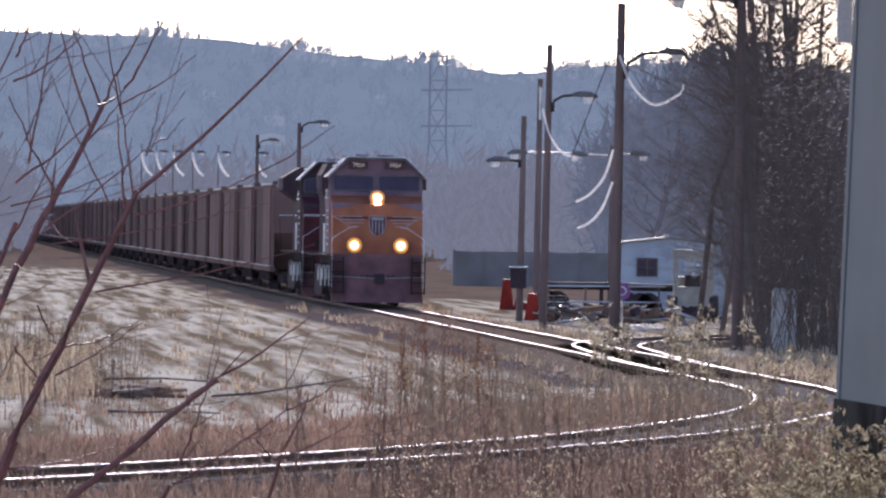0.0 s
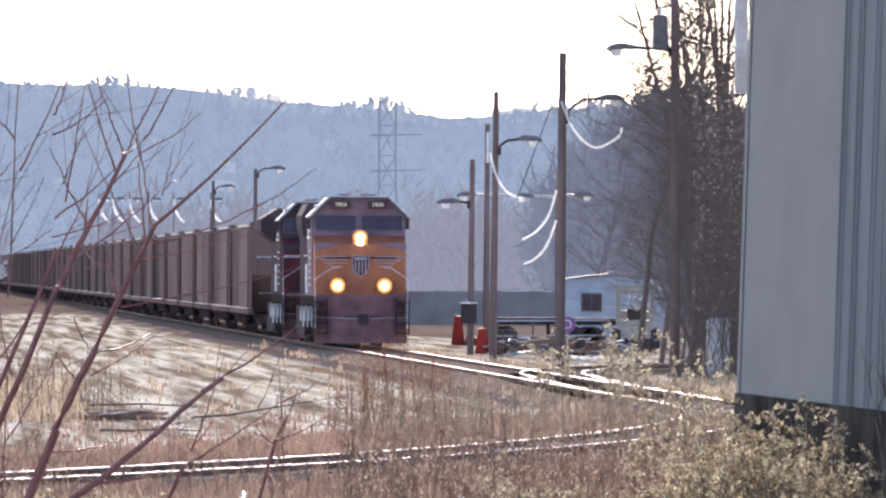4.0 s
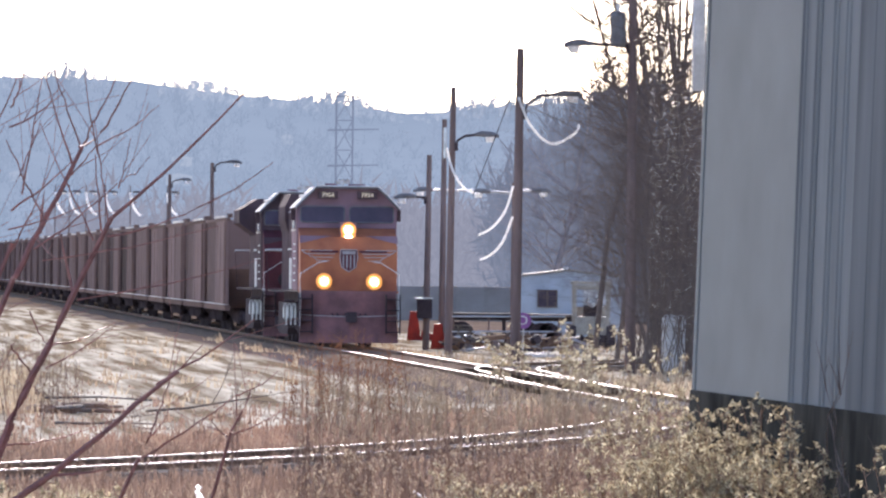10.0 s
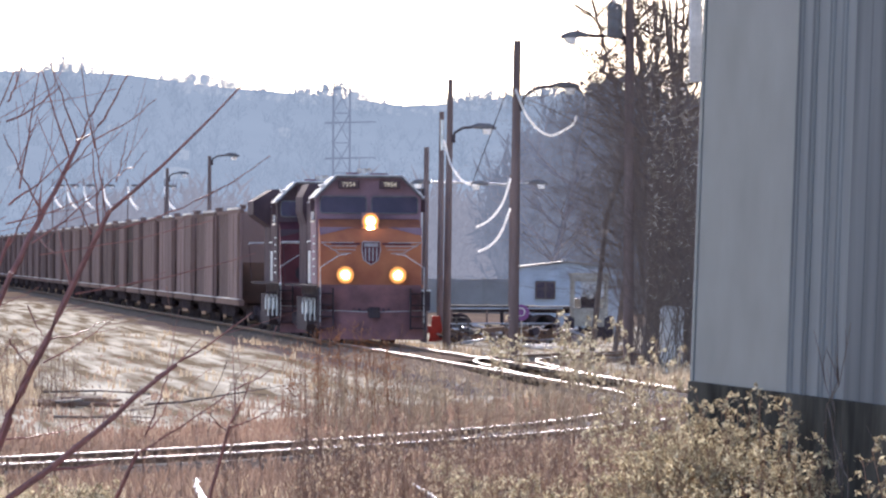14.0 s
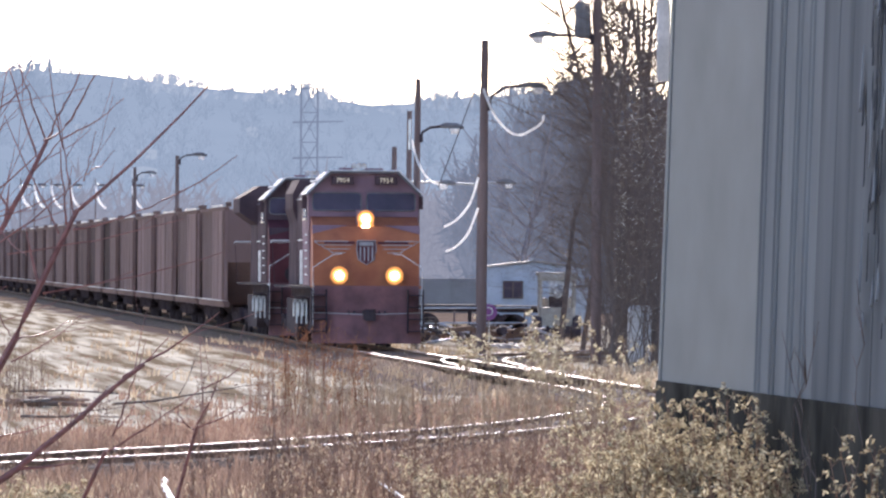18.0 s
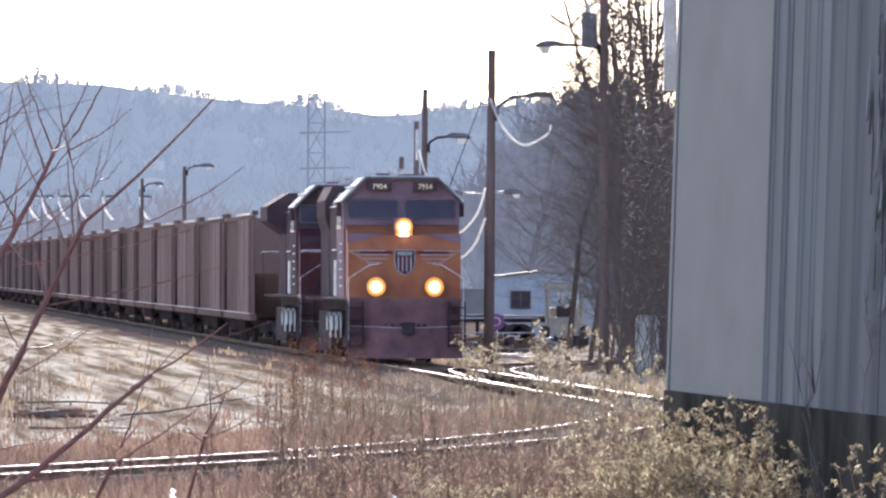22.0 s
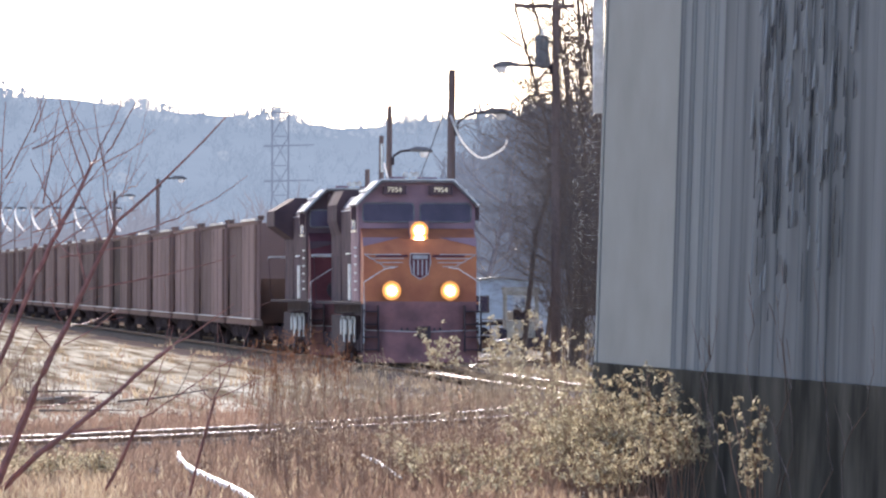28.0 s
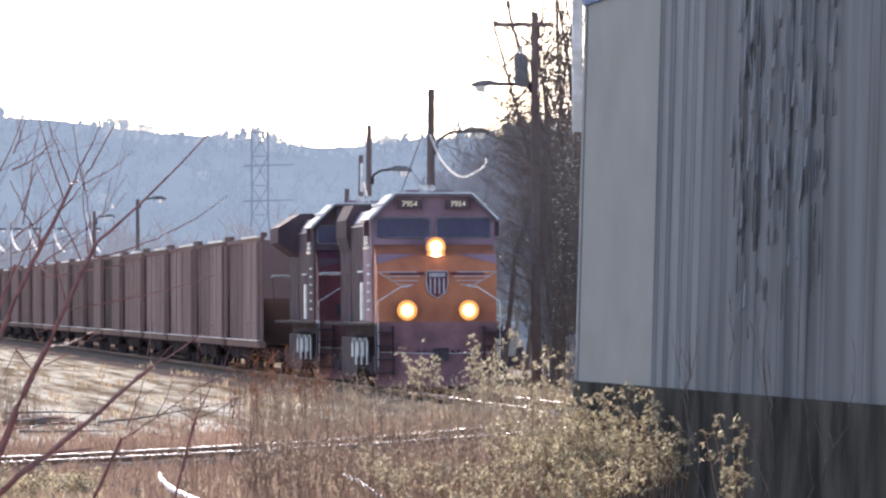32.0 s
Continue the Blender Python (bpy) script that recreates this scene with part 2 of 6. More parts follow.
M_SEED = leafy("golden_seed_head", (0.17, 0.12, 0.065), (0.9, 0.79, 0.53), 0.4)
M_RUST = leafy("rusty_dock_head", (0.2, 0.08, 0.04), (0.38, 0.17, 0.08), 0.35)
M_LITTER = leafy("fallen_leaves", (0.2, 0.13, 0.09), (0.68, 0.58, 0.46), 0.2)
M_GLINT = leafy("twig_glint", (0.3, 0.24, 0.18), (0.9, 0.85, 0.75), 0.7)
M_RUSTY = mat("rusty_sheet", (0.2, 0.11, 0.075), (0.28, 0.27, 0.27), 2, 0.8, bump=0.3, spec=0.03)
M_PURPLE = mat("purple_sign", (0.3, 0.13, 0.31), (0.24, 0.1, 0.25), 3, 0.6, bump=0.0, spec=0.05)
M_MACHINE = mat("machine_yellow", (0.48, 0.42, 0.34), (0.36, 0.32, 0.26), 3, 0.5)


def ground_material():
    m = mat("dirt_and_dry_grass", (0.27, 0.2, 0.147), (0.15, 0.108, 0.083), 0.35, 0.95, bump=0.8, fine=7, spec=0.0)
    t = m.node_tree
    b = t.nodes["Principled BSDF"]
    old = b.inputs["Base Color"].links[0].from_socket
    ge = t.nodes.new("ShaderNodeNewGeometry")
    # the bare sandy lot: lies beside the track, with a ragged edge
    at = t.nodes.new("ShaderNodeAttribute")
    at.attribute_name = "sand"
    no = t.nodes.new("ShaderNodeTexNoise")
    no.inputs["Scale"].default_value, no.inputs["Detail"].default_value = 0.5, 6
    t.links.new(ge.outputs["Position"], no.inputs["Vector"])
    ad = t.nodes.new("ShaderNodeMath")
    ad.operation = "ADD"
    t.links.new(at.outputs["Fac"], ad.inputs[0])
    t.links.new(no.outputs[0], ad.inputs[1])
    mr = t.nodes.new("ShaderNodeMapRange")
    mr.inputs[1].default_value, mr.inputs[2].default_value = 0.94, 1.16
    t.links.new(ad.outputs[0], mr.inputs[0])
    wv = t.nodes.new("ShaderNodeTexNoise")
    wv.inputs["Scale"].default_value, wv.inputs["Detail"].default_value = 1.2, 8
    # wheel ruts run along with the track
    turn = t.nodes.new("ShaderNodeMapping")
    turn.inputs["Rotation"].default_value = (0, 0, radians(-4.8))
    mp = t.nodes.new("ShaderNodeMapping")
    mp.inputs["Scale"].default_value = (1.5, 0.05, 1)
    t.links.new(ge.outputs["Position"], turn.inputs[0])
    t.links.new(turn.outputs[0], mp.inputs[0])
    t.links.new(mp.outputs[0], wv.inputs["Vector"])
    sr = t.nodes.new("ShaderNodeMapRange")
    sr.inputs[1].default_value, sr.inputs[2].default_value = 0.4, 0.62
    t.links.new(wv.outputs[0], sr.inputs[0])
    sand = t.nodes.new("ShaderNodeMix")
    sand.data_type = "RGBA"
    sand.inputs[6].default_value, sand.inputs[7].default_value = (0.22, 0.165, 0.105, 1), (0.7, 0.625, 0.48, 1)
    t.links.new(sr.outputs[0], sand.inputs[0])
    mx = t.nodes.new("ShaderNodeMix")
    mx.data_type = "RGBA"
    t.links.new(mr.outputs[0], mx.inputs[0])
    t.links.new(old, mx.inputs[6])
    t.links.new(sand.outputs[2], mx.inputs[7])
    # darker ground beside the straight track, with a ragged edge
    ci = t.nodes.new("ShaderNodeAttribute")
    ci.attribute_name = "dark_strip"
    rough = t.nodes.new("ShaderNodeMath")
    rough.operation = "ADD"
    t.links.new(ci.outputs["Fac"], rough.inputs[0])
    t.links.new(wv.outputs[0], rough.inputs[1])
    cr = t.nodes.new("ShaderNodeMapRange")
    cr.inputs[1].default_value, cr.inputs[2].default_value = 0.85, 1.25
    t.links.new(rough.outputs[0], cr.inputs[0])
    dark = t.nodes.new("ShaderNodeMix")
    dark.data_type = "RGBA"
    dark.inputs[7].default_value = (0.15, 0.117, 0.106, 1)
    t.links.new(cr.outputs[0], dark.inputs[0])
    t.links.new(mx.outputs[2], dark.inputs[6])
    t.links.new(dark.outputs[2], b.inputs["Base Color"])
    return m


M_GROUND = ground_material()
M_BALLAST = mat("grey_ballast", (0.29, 0.22, 0.165), (0.17, 0.125, 0.095), 6, 0.9, bump=1.0, fine=25, spec=0.0)



# ---- mesh tools ----
class Geo:
    """Points and faces of one mesh, gathered before it is linked."""

    def __init__(self):
        self.v, self.f = [], []

    def add(self, verts, faces):
        n = len(self.v)
        self.v.extend(verts)
        self.f.extend([tuple(i + n for i in q) for q in faces])
        return self

    def box(self, c, s, m=None, bevel=0.0):
        """A box round c of size s; bevel cuts its upright edges."""
        x, y, z = s[0] / 2, s[1] / 2, s[2] / 2
        b = min(bevel, x * 0.9, y * 0.9)
        ring = [(-x, -y), (x, -y), (x, y), (-x, y)] if not b else [(-x + b, -y), (x - b, -y), (x, -y + b), (x, y - b), (x - b, y), (-x + b, y), (-x, y - b), (-x, -y + b)]
        return self.slab(ring, -z, z, c, m)

    def slab(self, ring, z0, z1, c=(0, 0, 0), m=None):
        k = len(ring)
        vs = [Vector((p[0], p[1], z)) for z in (z0, z1) for p in ring]
        if m:
            vs = [m @ p for p in vs]
        vs = [(p.x + c[0], p.y + c[1], p.z + c[2]) for p in vs]
        fs = [tuple(range(k))[::-1], tuple(range(k, 2 * k))] + [(i, (i + 1) % k, k + (i + 1) % k, k + i) for i in range(k)]
        return self.add(vs, fs)

    def tube(self, pts, radii, n=6, cap=True):
        """A tapered tube along points."""
        pts = [Vector(p) for p in pts]
        if not hasattr(radii, "__len__"):
            radii = [radii] * len(pts)
        vs, fs = [], []
        for i, p in enumerate(pts):
            d = (pts[min(i + 1, len(pts) - 1)] - pts[max(i - 1, 0)]).normalized()
            a = d.cross(Vector((0.31, 0.2, 0.93)) if abs(d.z) < 0.9 else Vector((1, 0, 0))).normalized()
            b = d.cross(a)
            for k in range(n):
                w = 2 * math.pi * k / n
                q = p + (a * math.cos(w) + b * math.sin(w)) * radii[i]
                vs.append((q.x, q.y, q.z))
        for i in range(len(pts) - 1):
            for k in range(n):
                fs.append((i * n + k, i * n + (k + 1) % n, (i + 1) * n + (k + 1) % n, (i + 1) * n + k))
        if cap and n > 2:
            fs += [tuple(range(n))[::-1], tuple(range((len(pts) - 1) * n, len(pts) * n))]
        return self.add(vs, fs)

    def prism(self, profile, y0, y1):
        """A closed x-z profile drawn out along y."""
        k = len(profile)
        vs = [(x, y, z) for y in (y0, y1) for x, z in profile]
        fs = [tuple(range(k)), tuple(range(k, 2 * k))[::-1]] + [(i, k + i, k + (i + 1) % k, (i + 1) % k) for i in range(k)]
        return self.add(vs, fs)

    def side_prism(self, profile, x0, x1):
        """A closed y-z profile drawn out along x."""
        k = len(profile)
        vs = [(x, y, z) for x in (x0, x1) for y, z in profile]
        fs = [tuple(range(k))[::-1], tuple(range(k, 2 * k))] + [(i, (i + 1) % k, k + (i + 1) % k, k + i) for i in range(k)]
        return self.add(vs, fs)

    def disc(self, c, axis, r, thick, n=16):
        a = Vector(axis).normalized() * thick / 2
        c = Vector(c)
        return self.tube([c - a, c + a], r, n)

    def data(self, name, material):
        me = bpy.data.meshes.new(name)
        me.from_pydata(self.v, [], self.f)
        me.materials.append(material)
        me.update()
        return me


def part(name, geo, material, parent=None, label=""):
    ob = new(name, geo.data(name, material))
    if parent:
        ob.parent = parent
    return tagged(ob, label)


def thing(name, label, category, group="", at=(0, 0, 0), rz=0.0, kind=""):
    ob = new(name)
    ob.matrix_world = pose(*at, rz=rz)
    return tagged(ob, label, category, group, kind)


def limb(geo, p, d, length, r, depth, rng, spread=0.5, n=3, up=0.15, kids=(2, 4), shrink=0.62):
    """A bare limb with its twigs, slightly crooked."""
    pts, rad = [Vector(p)], [r]
    d = Vector(d).normalized()
    seg = 3 if depth > 0 else 2
    for i in range(seg):
        d = (d + Vector((rng.gauss(0, 0.12), rng.gauss(0, 0.12), rng.gauss(0, 0.08) + up * 0.3))).normalized()
        pts.append(pts[-1] + d * length / seg)
        rad.append(r * (1 - 0.55 * (i + 1) / seg))
    geo.tube(pts, rad, n, cap=False)
    if depth > 0:
        for k in range(rng.randint(*kids)):
            f = rng.uniform(0.35, 1.0)
            i = min(int(f * seg), seg - 1)
            q = pts[i].lerp(pts[i + 1], f * seg - i)
            e = (d + Vector((rng.gauss(0, spread), rng.gauss(0, spread), rng.gauss(0, spread * 0.7) + up))).normalized()
            limb(geo, q, e, length * rng.uniform(shrink - 0.12, shrink + 0.15), rad[i + 1] * 0.7, depth - 1, rng, spread, n, up, kids, shrink)
    return pts


# ---- the plan: the track line, rail tops at z = 0 ----
LINE_X, LINE_M = 15.473, 0.0834
HEAD = math.degrees(math.atan(LINE_M))


def track_line(z):
    return LINE_X - LINE_M * z


def main_track():
    """The centre line of the main track from far to near: straight, then a 100 m curve, then straight again."""
    pts = [(track_line(y), y) for y in np.arange(1072, 138, -3.0)]
    phi0, x0, y0, r = radians(HEAD), track_line(138), 138, 100.0
    for s in np.arange(0, 82, 1.5):
        phi = phi0 - s / r
        pts.append((x0 + r * (math.cos(phi) - math.cos(phi0)), y0 - r * (math.sin(phi0) - math.sin(phi))))
    d = Vector((math.sin(phi), -math.cos(phi)))
    p = Vector(pts[-1])
    return pts + [tuple(p + d * k) for k in np.arange(2, 40, 2.0)]


def siding_track():
    """A side track that leaves the main one and bends away behind the yard."""
    pts = [(track_line(y) + 0.002 * (y - 146) ** 1.75, y) for y in np.arange(146, 176, 1.5)]
    p, q = Vector(pts[-2]), Vector(pts[-1])
    d = (q - p).normalized()
    for k in range(30):
        a = radians(-1.6)
        d = Vector((d.x * math.cos(a) - d.y * math.sin(a), d.x * math.sin(a) + d.y * math.cos(a)))
        q = q + d * 1.5
        pts.append(tuple(q))
    return pts


def offset(pts, k):
    out = []
    for i, p in enumerate(pts):
        a, b = Vector(pts[max(i - 1, 0)]), Vector(pts[min(i + 1, len(pts) - 1)])
        d = (b - a).normalized()
        out.append((p[0] - d.y * k, p[1] + d.x * k))
    return out


MAIN, SIDING = main_track(), siding_track()


def ground_height(x, y):
    """Level by the track; it rises gently towards the place where the camera stands."""
    base = -0.22
    if y < 46:
        base += 0.75 * min(1.0, (46 - y) / 36) ** 1.2
    # shallow ruts and heaps
    base += 0.05 * noise.noise(Vector((x * 0.25, y * 0.06, 0))) + 0.03 * noise.noise(Vector((x * 1.1, y * 0.22, 3)))
    if -1.9 < x - track_line(y) < 1.9 and 126 < y < 1080:
        return -0.36
    if x < track_line(y) - 4 and y > 100:
        base += 0.07 * noise.noise(Vector((x * 1.0 + y * 0.09, y * 0.035, 7))) + 0.035 * noise.noise(Vector((x * 0.5, y * 0.15, 5)))
    return base


def sand_amount(x, y):
    """1 in the bare lot on the left of the track, 0 in the dry grass."""
    edge = track_line(y) - x
    a = min(1.0, max(0.0, (edge - 1.2) / 1.5))
    near = 101 + 1.0 * max(0.0, x + 6) * 4.2
    b = min(1.0, max(0.0, (y - near) / 8 + 0.3))
    c = 1.0 if y < 420 else max(0.0, 1 - (y - 420) / 60)
    right = 1.0 if (x > track_line(y) + 2.5 and 175 < y < 300) else 0.0
    return max(a * b * c, right)


def ground():
    ys = list(np.arange(-40, 60, 4)) + list(np.arange(60, 240, 1.2)) + list(np.arange(240, 460, 5)) + [500, 600, 800, 1100, 1600, 2500, 4000]
    xs = [-1500, -600, -250, -120, -70] + list(np.arange(-46, -12, 2)) + list(np.arange(-12, 12, 0.5)) + list(np.arange(12, 40, 2.5)) + [50, 80, 150, 300, 700, 1500]
    vs, sand, dark_strip = [], [], []
    for y in ys:
        for x in xs:
            vs.append((x, y, ground_height(x, y)))
            sand.append(0.5 * sand_amount(x, y) + 0.25)
            edge = track_line(y) - x
            dark_strip.append(max(0.0, min(1.0, 1.0 - (edge - 2.5) / 1.5)) if 1 < edge < 6 and y > 142 else 0.0)
    w = len(xs)
    g = Geo().add(vs, [(j * w + i, j * w + i + 1, (j + 1) * w + i + 1, (j + 1) * w + i) for j in range(len(ys) - 1) for i in range(w - 1)])
    ob = part("ground", g, M_GROUND)
    at = ob.data.attributes.new("sand", "FLOAT", "POINT")
    at.data.foreach_set("value", sand)
    at = ob.data.attributes.new("dark_strip", "FLOAT", "POINT")
    at.data.foreach_set("value", dark_strip)
    for p in ob.data.polygons:
        p.use_smooth = True
    return tagged(ob, "pale sandy dirt lot with ruts and dry grass", "ground", kind="structure")


def sweep(pts, profile):
    """A profile (sideways, up) drawn along a line on the ground plan."""
    vs, k = [], len(profile)
    for i, p in enumerate(pts):
        a, b = Vector(pts[max(i - 1, 0)]), Vector(pts[min(i + 1, len(pts) - 1)])
        d = (b - a).normalized()
        for u, z in profile:
            vs.append((p[0] - d.y * u, p[1] + d.x * u, z))
    fs = [(i * k + j, i * k + (j + 1) % k, (i + 1) * k + (j + 1) % k, (i + 1) * k + j) for i in range(len(pts) - 1) for j in range(k)]
    fs += [tuple(range(k)), tuple(range((len(pts) - 1) * k, len(pts) * k))[::-1]]
    return Geo().add(vs, fs)


def track(pts, name, label, ties_to, left=1.9):
    th = thing(name, label, "railway track", kind="structure")
    part("ballast_bed", sweep(pts, [(-left, -0.38), (-left + 0.5, -0.16), (-1.35, -0.1), (1.35, -0.1), (1.9, -0.38)]), M_BALLAST, th)
    rail_profile = [(-0.07, -0.17), (0.07, -0.17), (0.07, -0.15), (0.015, -0.13), (0.015, -0.05), (0.036, -0.04), (0.036, -0.013), (-0.036, -0.013), (-0.036, -0.04), (-0.015, -0.05), (-0.015, -0.13), (-0.07, -0.15)]
    head = [(-0.036, -0.012), (0.036, -0.012), (0.034, -0.009), (0.02, -0.001), (0.0, 0.0), (-0.02, -0.001), (-0.034, -0.009)]
    for s in (-0.7525, 0.7525):
        line = offset(pts, s)
        r = part("rail", sweep(line, rail_profile), M_RAILSIDE, th)
        part("rail_head", sweep(line, head), M_RAIL, r, "polished shiny running surface")
    tie = Geo().box((0, 0, 0), (2.6, 0.22, 0.16), bevel=0.02).data("tie", M_TIE)
    run, count = 0.0, 0
    for a, b in zip(pts[::-1], pts[-2::-1]):
        a, b = Vector(a), Vector(b)
        step = (b - a).length
        while run < step and count < ties_to:
            p = a.lerp(b, run / step)
            d = b - a
            t = new("tie", tie)
            t.parent = th
            t.matrix_world = pose(p.x, p.y, -0.165, rz=math.degrees(math.atan2(d.y, d.x)) + 90)
            count += 1
            run += 0.54
        run -= step
    return th


def fuzzy_tree(g, rng, x, y, z, h, sprays=16, wide=0.42, fine=1.0):
    """A far leafless tree: a trunk and a fan of fine branches with side twigs."""
    g.tube([(x, y, z), (x, y, z + h * 0.7)], [h * 0.022, h * 0.01], 3, cap=False)
    for k in range(sprays):
        a = rng.gauss(0, 0.8)
        f = rng.uniform(0.12, 0.6)
        ln = h * rng.uniform(0.28, 0.5) * (1.15 - 0.35 * abs(a))
        bx, bz = x, z + h * f
        tx, tz = bx + math.sin(a) * ln, min(bz + math.cos(a) * ln, z + h * 1.05)
        yy = y + rng.gauss(0, h * 0.15)
        w = h * 0.016 * fine
        n = len(g.v)
        g.v += [(bx - w, yy, bz), (bx + w, yy, bz), (tx, yy, tz)]
        g.f.append((n, n + 1, n + 2))
        for q in range(5):
            u = rng.uniform(0.25, 0.95)
            px, pz = bx + (tx - bx) * u, bz + (tz - bz) * u
            e = a + rng.choice((-1, 1)) * rng.uniform(0.3, 0.9)
            l2 = ln * rng.uniform(0.2, 0.42)
            w2 = h * rng.uniform(0.008, 0.02) * fine
            n = len(g.v)
            g.v += [(px - w2, yy, pz), (px + w2, yy, pz - w2), (px + math.sin(e) * l2, yy, pz + math.cos(e) * l2)]
            g.f.append((n, n + 1, n + 2))


def ridge(x):
    """Height of the far ridge's ground along x, 1500 m out."""
    k = [(-400, 34), (-200, 40.7), (-120, 41.7), (-88, 40.9), (-66, 40.6), (-48, 38.2), (-36, 37.1), (-22, 36.2), (-8, 34.3), (0, 34.6), (10, 36), (25, 36.6), (80, 34.5), (150, 34), (400, 28)]
    for (a, p), (b, q) in zip(k, k[1:]):
        if a <= x <= b:
            return p + (q - p) * (x - a) / (b - a)
    return 28


def far_hills():
    rng = random.Random(5)
    ys = [1080, 1140, 1200, 1280, 1360, 1440, 1500, 1580, 1700]
    prof = [-1, 2, 6, 12, 18, 25, 30, 29, 20]
    xs = list(range(-400, 401, 8))
    vs = []
    for y, q in zip(ys, prof):
        for x in xs:
            vs.append((x, y, q / 30 * ridge(x) + (1.6 * noise.noise(Vector((x * 0.03, y * 0.01, 0))) if 3 < q < 24 else 0)))
    w = len(xs)
    g = Geo().add(vs, [(j * w + i, j * w + i + 1, (j + 1) * w + i + 1, (j + 1) * w + i) for j in range(len(ys) - 1) for i in range(w - 1)])
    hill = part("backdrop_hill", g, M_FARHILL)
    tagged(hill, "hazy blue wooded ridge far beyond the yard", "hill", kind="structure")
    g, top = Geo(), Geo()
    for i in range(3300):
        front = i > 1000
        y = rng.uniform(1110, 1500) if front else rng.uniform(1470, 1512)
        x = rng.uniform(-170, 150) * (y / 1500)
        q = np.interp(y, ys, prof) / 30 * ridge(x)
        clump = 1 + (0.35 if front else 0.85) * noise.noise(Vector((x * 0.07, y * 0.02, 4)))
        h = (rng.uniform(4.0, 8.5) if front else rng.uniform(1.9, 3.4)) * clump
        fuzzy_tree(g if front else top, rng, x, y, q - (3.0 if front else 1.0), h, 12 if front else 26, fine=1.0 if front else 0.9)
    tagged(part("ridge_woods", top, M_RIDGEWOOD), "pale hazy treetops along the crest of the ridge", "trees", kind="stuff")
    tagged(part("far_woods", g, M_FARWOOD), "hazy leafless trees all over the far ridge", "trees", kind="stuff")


def far_house(x, y, w, label):
    z = np.interp(y, [1080, 1140, 1200, 1280, 1360, 1440, 1500], [-1, 2, 6, 12, 18, 25, 30]) / 30 * ridge(x)
    th = thing("far_house", label, "house", "houses on the far hillside", (x, y, z + 0.6))
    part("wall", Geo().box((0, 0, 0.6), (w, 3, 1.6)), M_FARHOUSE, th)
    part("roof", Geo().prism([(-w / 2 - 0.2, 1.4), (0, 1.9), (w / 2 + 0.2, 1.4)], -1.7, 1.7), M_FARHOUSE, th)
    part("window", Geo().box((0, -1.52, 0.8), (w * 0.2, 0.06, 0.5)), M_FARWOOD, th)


def mid_woods():
    """Bare woods at the foot of the hill and the darker wooded slope behind the yard."""
    rng = random.Random(8)
    g = Geo()
    for i in range(260):
        y = rng.uniform(620, 780)
        x = rng.uniform(-0.085, 0.005) * y
        if abs(x - track_line(y)) > 5:
            fuzzy_tree(g, rng, x, y, -0.3, rng.uniform(5, 10.5), 20)
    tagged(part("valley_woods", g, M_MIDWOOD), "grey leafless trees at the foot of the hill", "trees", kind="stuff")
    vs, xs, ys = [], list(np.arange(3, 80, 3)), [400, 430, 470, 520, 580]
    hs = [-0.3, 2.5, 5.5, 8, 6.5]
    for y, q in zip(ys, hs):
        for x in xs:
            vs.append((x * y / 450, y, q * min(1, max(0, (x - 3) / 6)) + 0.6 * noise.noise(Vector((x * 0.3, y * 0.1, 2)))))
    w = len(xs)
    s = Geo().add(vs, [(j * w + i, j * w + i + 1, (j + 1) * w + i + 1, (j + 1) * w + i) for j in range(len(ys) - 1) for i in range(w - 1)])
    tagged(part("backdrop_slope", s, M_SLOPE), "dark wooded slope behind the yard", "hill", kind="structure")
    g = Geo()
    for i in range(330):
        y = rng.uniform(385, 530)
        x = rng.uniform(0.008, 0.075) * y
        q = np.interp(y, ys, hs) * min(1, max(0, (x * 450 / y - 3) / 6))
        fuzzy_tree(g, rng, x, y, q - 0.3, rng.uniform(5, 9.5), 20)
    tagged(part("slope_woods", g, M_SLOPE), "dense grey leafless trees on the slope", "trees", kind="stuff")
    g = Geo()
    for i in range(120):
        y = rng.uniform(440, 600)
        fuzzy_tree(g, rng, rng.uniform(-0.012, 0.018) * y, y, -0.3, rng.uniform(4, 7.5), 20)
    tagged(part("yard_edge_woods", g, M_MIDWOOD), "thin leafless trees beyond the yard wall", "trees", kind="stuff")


def bare_tree(label, x, y, height, seed, r, depth=4, spread=0.5, group="bare trees by the yard", wood=None, reach=(0.2, 0.34)):
    rng = random.Random(seed)
    th = thing("bare_tree", label, "tree", group, (x, y, -0.25))
    t, c = Geo(), Geo()
    pts = limb(t, (0, 0, 0), (rng.gauss(0, 0.06), 0, 1), height * 0.7, r, 0, rng, n=7)
    pts2 = [pts[0].lerp(pts[-1], k / 9) for k in range(10)]
    for k in range(32):
        p = pts2[rng.randint(3, 9)]
        a = rng.uniform(0, 2 * math.pi)
        limb(c, p, (math.cos(a), math.sin(a), rng.uniform(0.2, 0.9)), height * rng.uniform(*reach), r * 0.26, depth, rng, spread, 3, 0.1, (2, 4), 0.64)
    limb(c, pts[-1], (0, 0, 1), height * 0.32, r * 0.35, depth, rng, spread, 3, 0.2, (3, 5), 0.64)
    part("trunk", t, wood or M_BARK, th)
    part("crown", c, wood or M_BARK, th, "leafless twigs")
    return th


